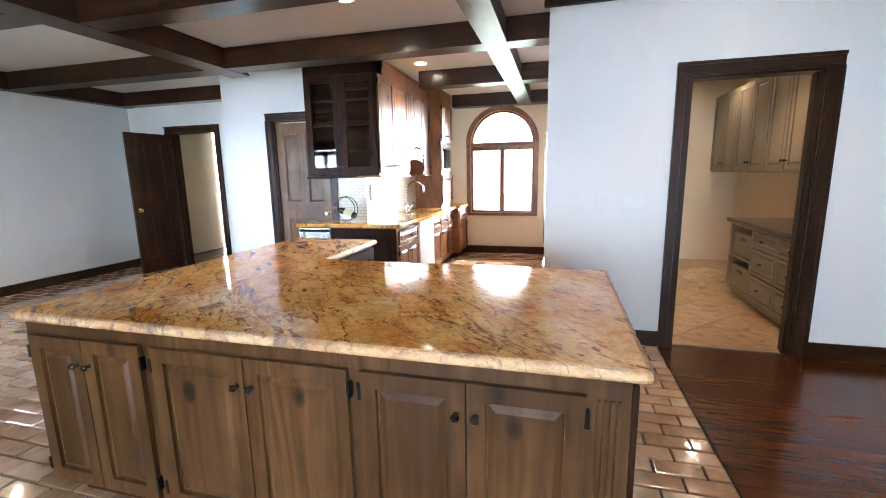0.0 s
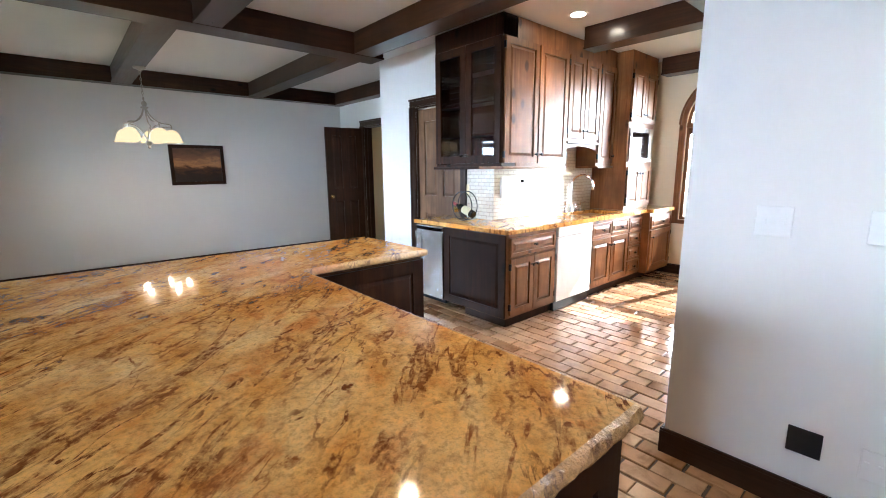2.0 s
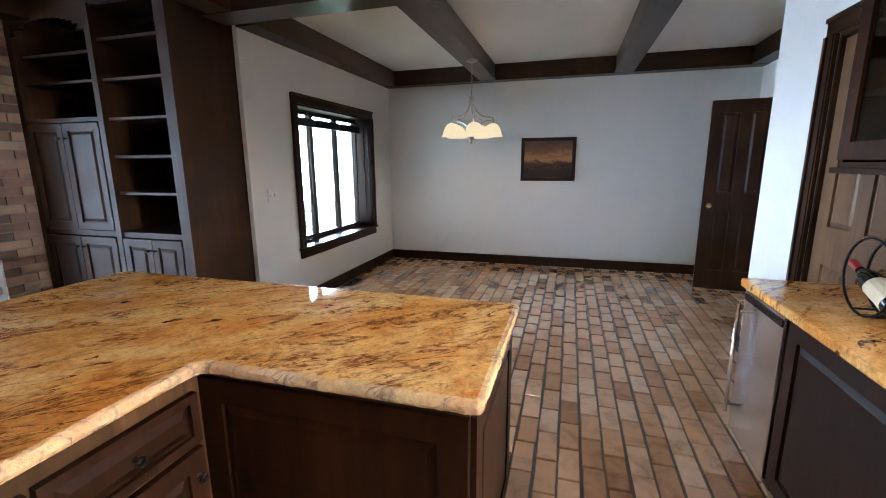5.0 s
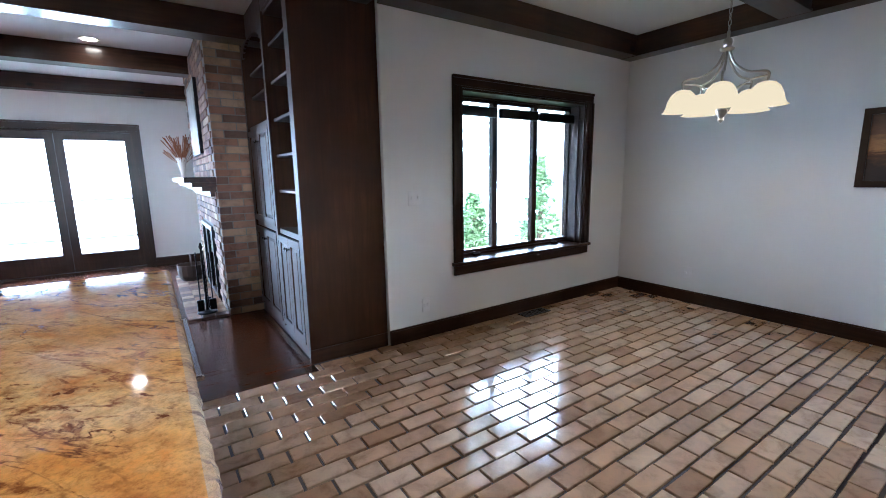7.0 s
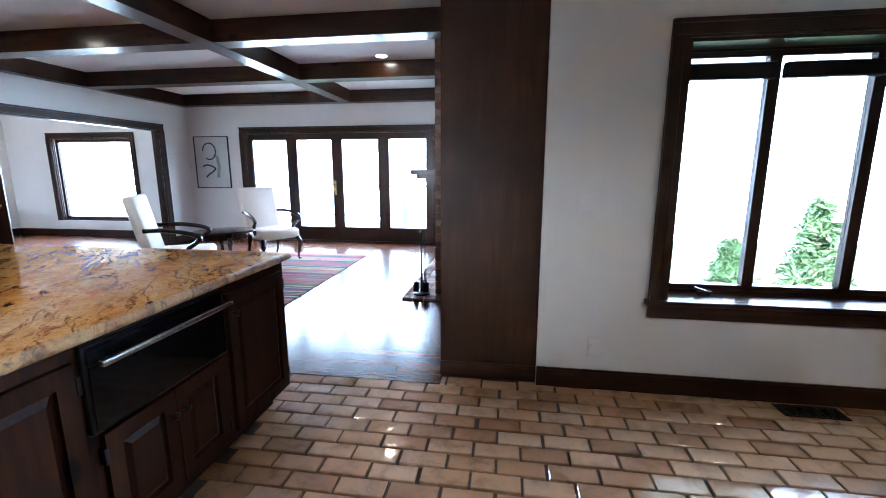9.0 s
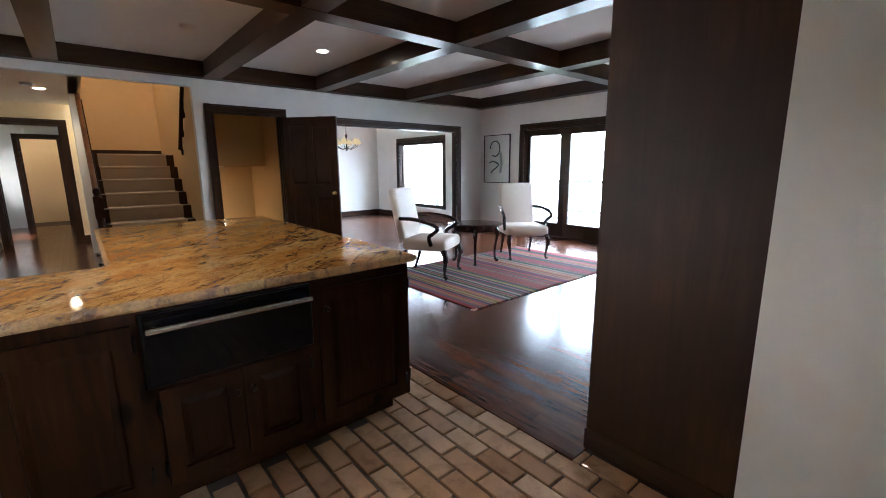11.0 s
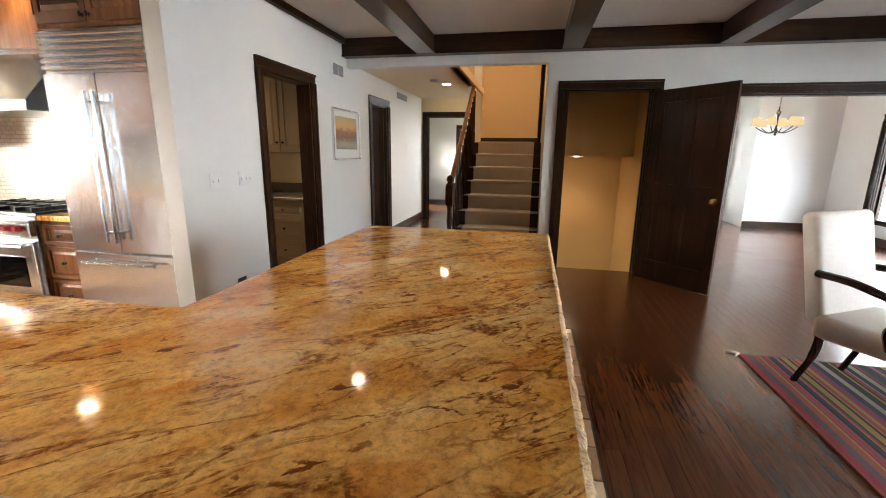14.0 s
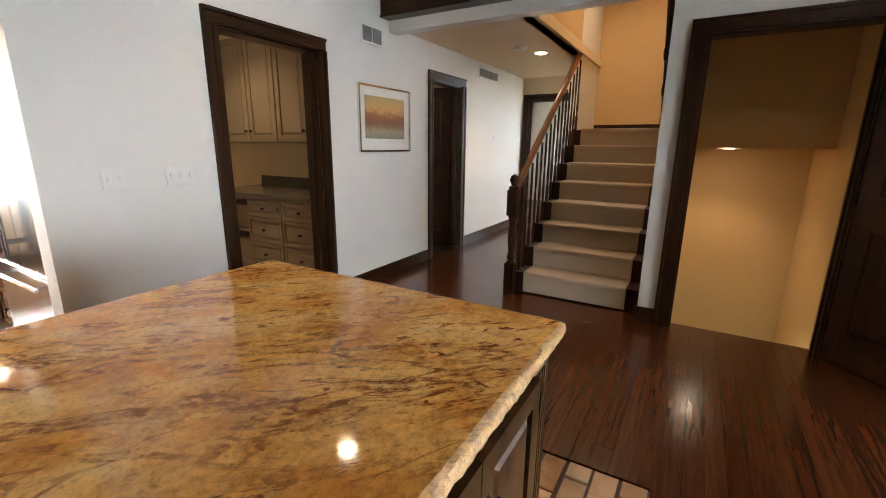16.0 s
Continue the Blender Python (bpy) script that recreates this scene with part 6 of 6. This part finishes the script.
tube(b, [M @ Vector(q) for q in spline([(0.55, 0.014, 0.4), (0.45, 0.014, 0.43), (0.3, 0.014, 0.36), (0.45, 0.014, 0.25), (0.5, 0.014, 0.2)])], 0.014, 6)
part("brush_strokes", b, INK, ap)
b = bmesh.new()
tube(b, [M @ Vector(q) for q in ((0.25, 0.014, 0.6), (0.22, 0.014, 0.4), (0.25, 0.014, 0.2))], 0.03, 6)
part("grey_strokes", b, plain("grey_ink", (0.35, 0.4, 0.4), 0.6), ap)


def plate(name, label, M, w, h, mat, toggles=1, cat="switch"):
    p = thing(name, label, cat, loc=M @ Vector((0, 0, 0)))
    part("cover_plate", box_bm(-w / 2, w / 2, 0.001, 0.007, -h / 2, h / 2, 0.002, M=M), mat, p)
    for i in range(toggles):
        u = (i + 0.5 - toggles / 2) * w / max(1, toggles)
        part("toggle", box_bm(u - 0.006, u + 0.006, 0.007, 0.014, -0.013, 0.013, M=M), mat, p)


plate("light_switch", "white double light switch plate", face_m(0.955, Y_L, 1.14, "S"), 0.115, 0.115, WHITEP, 2)
plate("light_switch", "white triple light switch plate", face_m(1.297, Y_L, 1.14, "S"), 0.165, 0.115, WHITEP, 3)
plate("outlet", "white plastic wall outlet plate", face_m(1.33, Y_L, 0.3, "S"), 0.07, 0.115, WHITEP, 2, "outlet")
plate("wall_port", "square black wall cover plate", face_m(1.139, Y_L, 0.3, "S"), 0.105, 0.105, BLACKM, 0, "cover plate")
plate("dimmer_switch", "white plate with two round dimmer knobs", face_m(-3.04, Y_W, 1.13, "N"), 0.115, 0.115, WHITEP, 2)
plate("outlet", "white plastic wall outlet plate", face_m(-3.12, Y_W, 0.27, "N"), 0.07, 0.115, WHITEP, 2, "outlet")
plate("outlet", "white plastic wall outlet plate", face_m(X_D, 2.1, 0.3, "E"), 0.07, 0.115, WHITEP, 2, "outlet")
plate("outlet", "white plastic wall outlet plate", face_m(X_D, 5.0, 0.3, "E"), 0.07, 0.115, WHITEP, 2, "outlet")
plate("outlet", "ivory outlet on the tiled backsplash", face_m(-1.78, 5.138, 1.14, "S"), 0.07, 0.115, IVORYP, 2, "outlet")
plate("outlet", "ivory outlet on the tiled backsplash", face_m(-1.418, 5.85, 1.12, "E"), 0.115, 0.115, IVORYP, 2, "outlet")
plate("light_switch", "white switch beside the french doors", face_m(2.42, Y_S, 1.1, "N"), 0.07, 0.115, WHITEP, 1)
plate("thermostat", "small white thermostat on the hall wall", face_m(5.9, Y_L, 1.45, "S"), 0.12, 0.09, WHITEP, 0, "thermostat")
LOUVRE = plain("grey_louvre", (0.2, 0.2, 0.2), 0.5)
for x0, x1, z0, z1, cells in ((2.96, 3.25, 2.19, 2.35, 2), (5.3, 5.9, 2.2, 2.34, 4)):
    vt = thing("air_vent", "white wall air vent with grey louvred panels", "vent", loc=(x0, Y_L, z0))
    part("frame", box_bm(x0, x1, Y_L - 0.008, Y_L - 0.001, z0, z1, 0.002), WHITEP, vt)
    w = (x1 - x0 - 0.02) / cells
    for k in range(cells):
        a = x0 + 0.01 + k * w
        part("louvre_panel", box_bm(a + 0.007, a + w - 0.007, Y_L - 0.01, Y_L - 0.008, z0 + 0.02, z1 - 0.02), LOUVRE, vt)
        for i in range(6):
            z = z0 + 0.024 + i * (z1 - z0 - 0.048) / 6
            part("slat", box_bm(a + 0.008, a + w - 0.008, Y_L - 0.015, Y_L - 0.01, z, z + 0.006), LOUVRE, vt)
fv = thing("floor_vent", "dark metal floor register in the brick floor", "vent", loc=(-4.25, 1.43, 0))
part("frame", box_bm(-4.42, -4.1, 1.37, 1.49, 0.0, 0.006), BLACKM, fv)
for i in range(10):
    part("slat", box_bm(-4.4 + i * 0.03, -4.385 + i * 0.03, 1.385, 1.475, 0.006, 0.01), BRONZE, fv)

# ---- laundry ----
lc = thing("laundry_cabinet", "taupe laundry base cabinet with drawers and open cubbies", "cabinet", loc=(2.9, 5.0, 0))
part("carcass", box_bm(2.62, 3.29, Y_L + 0.2, 5.36, 0.08, 0.8), GREYCAB, lc)
part("plinth", box_bm(2.67, 3.29, Y_L + 0.2, 5.9, 0.0, 0.08), GREYCAB, lc)
for nm, q in (("cubby_side", (2.62, 3.29, 5.93, 5.95, 0.08, 0.8)), ("cubby_floor", (2.62, 3.29, 5.36, 5.93, 0.08, 0.1)), ("cubby_shelf", (2.62, 3.29, 5.36, 5.93, 0.43, 0.45)), ("cubby_top", (2.62, 3.29, 5.36, 5.93, 0.77, 0.8))):
    part(nm, box_bm(*q), GREYCAB, lc)
M = face_m(2.62, 5.36, 0, "W")
for u, w in ((0.02, 0.5), (0.54, 0.5)):
    for z0, z1 in ((0.62, 0.77), (0.36, 0.6), (0.11, 0.34)):
        drawer(lc, M, u, u + w, z0, z1, GREYCAB)
part("slab", box_bm(2.58, 3.295, Y_L + 0.18, 5.98, 0.8, 0.84, 0.006), plain("dark_counter", (0.1, 0.085, 0.065), 0.2), lc)
part("upstand", box_bm(3.275, 3.295, Y_L + 0.18, 5.98, 0.84, 0.95), bpy.data.materials["dark_counter"], lc)
for z in (0.1, 0.45):
    bk2 = thing("storage_basket", "taupe fabric storage bin in a laundry cubby", "basket", loc=(2.9, 5.64, z))
    part("body", box_bm(2.64, 3.2, 5.4, 5.9, z, z + 0.25, 0.012), GREYCAB, bk2)
    part("grip", box_bm(2.632, 2.64, 5.59, 5.71, z + 0.17, z + 0.2, 0.003), BRONZE, bk2)
plate("outlet", "ivory outlet above the laundry counter", face_m(3.3, 5.5, 1.08, "W"), 0.07, 0.115, IVORYP, 2, "outlet")
# stone tiles laid on the diagonal
lt = thing("laundry_tiles", "warm beige stone tiles laid on the diagonal", "floor", kind="structure")
LTILE = brick_mat("beige_stone_tile", (0.5, 0.29, 0.14), (0.56, 0.34, 0.17), (0.6, 0.39, 0.21), 0.22, gloss_var=0.1)
D = 0.46
for i in range(-9, 10):
    for j in range(-9, 10):
        cx, cy = 2.4 + (i - j) * D * 0.7071, 6.0 + (i + j) * D * 0.7071
        if not (1.1 < cx < 3.65 and 3.8 < cy < 8.2):
            continue
        b = box_bm(-D / 2 + 0.003, D / 2 - 0.003, -D / 2 + 0.003, D / 2 - 0.003, -0.012, 0.0)
        bmesh.ops.transform(b, matrix=Matrix.Translation((cx, cy, -0.002)) @ Matrix.Rotation(radians(45), 4, 'Z'), verts=b.verts[:])
        for co, no in (((1.47, 0, 0), (-1, 0, 0)), ((3.29, 0, 0), (1, 0, 0)), ((0, Y_L + 0.08, 0), (0, -1, 0)), ((0, 7.84, 0), (0, 1, 0))):
            bmesh.ops.bisect_plane(b, geom=b.verts[:] + b.edges[:] + b.faces[:], plane_co=co, plane_no=no, clear_outer=True)
        if b.faces:
            part("tile", b, LTILE, lt)
        else:
            b.free()
lu = thing("laundry_wall_cabinet", "taupe panelled laundry wall cabinets", "cabinet", loc=(3.1, 5.0, 1.36))
part("carcass", box_bm(2.94, 3.29, Y_L + 0.2, 7.84, 1.33, 2.4), GREYCAB, lu)
M = face_m(2.94, 7.84, 0, "W")
for i in range(8):
    cab_door(lu, M, 0.02 + i * 0.44, 0.44 + i * 0.44, 1.35, 2.38, GREYCAB, "r" if i % 2 == 0 else "l", 1.45, False)

# ---- trees seen through the dining window ----
LEAF = plain("conifer_green", (0.14, 0.24, 0.09), 0.8, 0, 0.5, 3.0)
BARK = plain("bark", (0.09, 0.06, 0.04), 0.9)
rt = random.Random(11)
for tx, ty, th in ((-9.2, -3.1, 3.5), (-7.05, -3.0, 2.7), (-6.1, -3.3, 2.0)):
    tr = thing("conifer_tree", "green conifer with layered drooping branches outside the window", "tree", loc=(tx, ty, -1.75))
    b = bmesh.new()
    lathe(b, [(0.12, -1.75), (0.07, -1.75 + th * 0.5), (0.01, -1.75 + th)], Matrix.Translation((tx, ty, 0)), 8)
    part("trunk", b, BARK, tr)
    vv, ff = [], []
    for k in range(240):
        h = rt.uniform(0.1, 0.98)
        L = (1 - h) * th * 0.27 + 0.1
        a = rt.uniform(0, 6.28)
        for j in range(16):
            s = rt.uniform(0.15, 1)
            px = tx + L * s * math.cos(a) + rt.gauss(0, 0.06)
            py = ty + L * s * math.sin(a) + rt.gauss(0, 0.06)
            pz = -1.75 + h * th - 0.3 * s * s * L + rt.gauss(0, 0.04)
            d = Vector((rt.gauss(0, 1), rt.gauss(0, 1), rt.gauss(0, 0.5))).normalized() * 0.1
            e = Vector((rt.gauss(0, 1), rt.gauss(0, 1), rt.gauss(0, 0.5))).normalized() * 0.03
            q = Vector((px, py, pz))
            i0 = len(vv)
            vv += [q - d, q + e, q + d, q - e]
            ff.append((i0, i0 + 1, i0 + 2, i0 + 3))
    me = bpy.data.meshes.new("crown")
    me.from_pydata([tuple(v - OFF[tr.name]) for v in vv], [], ff)
    me.materials.append(LEAF)
    o = new("crown", me)
    o.parent = tr

# ---- floors, piece by piece ----
def blocked(x, y):
    return y > 5.15 and -3.31 < x < -1.43 or (y > Y_D and x < -1.43) or x < X_D or (y > Y_L and x > 0.63 and y < Y_L + 0.14) or (-1.3 < x < 0.88 and 1.8 < y < 2.75) or (-1.3 < x < -0.8 and 2.7 < y < 3.55) or (x < X_B and y < Y_W)


bricks = thing("floor", "glazed terracotta brick paver floor in running bond", "floor", loc=(0, 0, 0), kind="structure")
PL, PW = 0.21, 0.095
PAVER = [mesh_of("brick", box_bm(-PL / 2, PL / 2, -PW / 2, PW / 2, -0.03, 0.0, 0.0025 + 0.0008 * k, 1), BRICK) for k in range(3)]
rest = bmesh.new()
vv, ff = [], []
r3 = random.Random(3)
count = 0
BXQ = ((0, 1, 2, 3), (0, 4, 5, 1), (1, 5, 6, 2), (2, 6, 7, 3), (3, 7, 4, 0), (4, 8, 9, 5), (5, 9, 10, 6), (6, 10, 11, 7), (7, 11, 8, 4))
row = 0
y = EDGE_Y + 0.0535 - 0.107
while y < 7.85:
    xg = -2.124 - 0.222 * 18 + (row % 2) * 0.111
    right = 1.525 if y < Y_L + 0.1 else 1.33
    while xg < 1.98:
        xg += 0.222
        xa, xb = max(xg - PL / 2, X_D + 0.005), min(xg + PL / 2, right)
        if row == 0:
            xb = min(xb, -2.2)
        if xb - xa < 0.012:
            continue
        x, HL = (xa + xb) / 2, (xb - xa) / 2
        if blocked(x, y):
            continue
        jx, jy, jz, ja = r3.gauss(0, 0.002), r3.gauss(0, 0.0015), r3.gauss(0, 0.0016), r3.gauss(0, 0.006)
        near = -2.9 < x < -0.9 and (1.2 < y < 2.6 or 3.75 < y < 4.65)
        if near and count < 295 and HL > PL / 2 - 0.001:
            ob = new("brick", PAVER[r3.randrange(3)])
            ob.parent = bricks
            ob.matrix_basis = Matrix.Translation((x + jx, y + jy, jz)) @ Euler((r3.gauss(0, 0.006), r3.gauss(0, 0.005), ja)).to_matrix().to_4x4()
            count += 1
        else:
            i0 = len(vv)
            tx, ty = r3.gauss(0, 0.006), r3.gauss(0, 0.005)
            for ins, z in ((0.003, 0.0), (0.0, -0.003), (0.0, -0.03)):
                for sx, sy in ((-1, -1), (1, -1), (1, 1), (-1, 1)):
                    ax, ay = sx * (HL - ins), sy * (PW / 2 - ins)
                    vv.append((x + jx + ax - ja * ay, y + jy + ay + ja * ax, z + jz + tx * ay + ty * ax))
            ff += [tuple(i0 + k for k in q) for q in BXQ]
    y += 0.107
    row += 1
rest.free()
me = bpy.data.meshes.new("brick_field")
me.from_pydata(vv, [], ff)
me.materials.append(BRICK)
o = new("brick_field", me)
o.parent = bricks
tagged(o, kind="stuff")

wf2 = thing("hardwood_floor", "glossy dark reddish-brown strip hardwood floor", "floor", loc=(0, 0, 0), kind="structure")
vv, ff = [], []
count = 0
PLM = {}


def planks(x0, x1, y0, y1, near=False):
    global count
    y = y0
    while y < y1 - 0.01:
        x = x0 - r3.uniform(0, 0.8)
        w = min(0.0822, y1 - y)
        while x < x1:
            L = r3.choice((0.5, 0.7, 0.9, 1.1, 1.3))
            a, b = max(x, x0), min(x + L, x1)
            if b - a > 0.02:
                if near and b - a == L and w > 0.08 and count < 290 and x > -1.0:
                    if L not in PLM:
                        PLM[L] = mesh_of("plank", box_bm(0.0004, L - 0.0004, 0.0005, 0.0817, -0.012, 0, 0.0006), PLANK)
                    ob = new("plank", PLM[L])
                    ob.parent = wf2
                    ob.location = (x, y, 0)
                    count += 1
                else:
                    i0 = len(vv)
                    for ins, z in ((0.001, 0.0), (0.0004, -0.0008), (0.0004, -0.012)):
                        vv.extend([(a + ins, y + ins, z), (b - ins, y + ins, z), (b - ins, y + w - ins, z), (a + ins, y + w - ins, z)])
                    ff.extend([tuple(i0 + k for k in q) for q in BXQ])
            x += L
        y += 0.0822


planks(-0.6, 3.45, -1.4, EDGE_Y - 0.004, True)
planks(1.535, 3.45, EDGE_Y - 0.004, Y_L)
planks(3.45, 7.0, 1.7, Y_L)
planks(7.0, 10.4, 2.85, 5.4)
planks(-2.2, 3.45, Y_S, -1.4)
planks(-2.2, -0.6, -1.4, EDGE_Y - 0.004)
planks(3.45, 8.3, Y_S, 0.3)
planks(-5.6, -3.9, Y_D + 0.02, 7.6)
me = bpy.data.meshes.new("plank_field")
me.from_pydata(vv, [], ff)
me.materials.append(PLANK)
o = new("plank_field", me)
o.parent = wf2
tagged(o, kind="stuff")
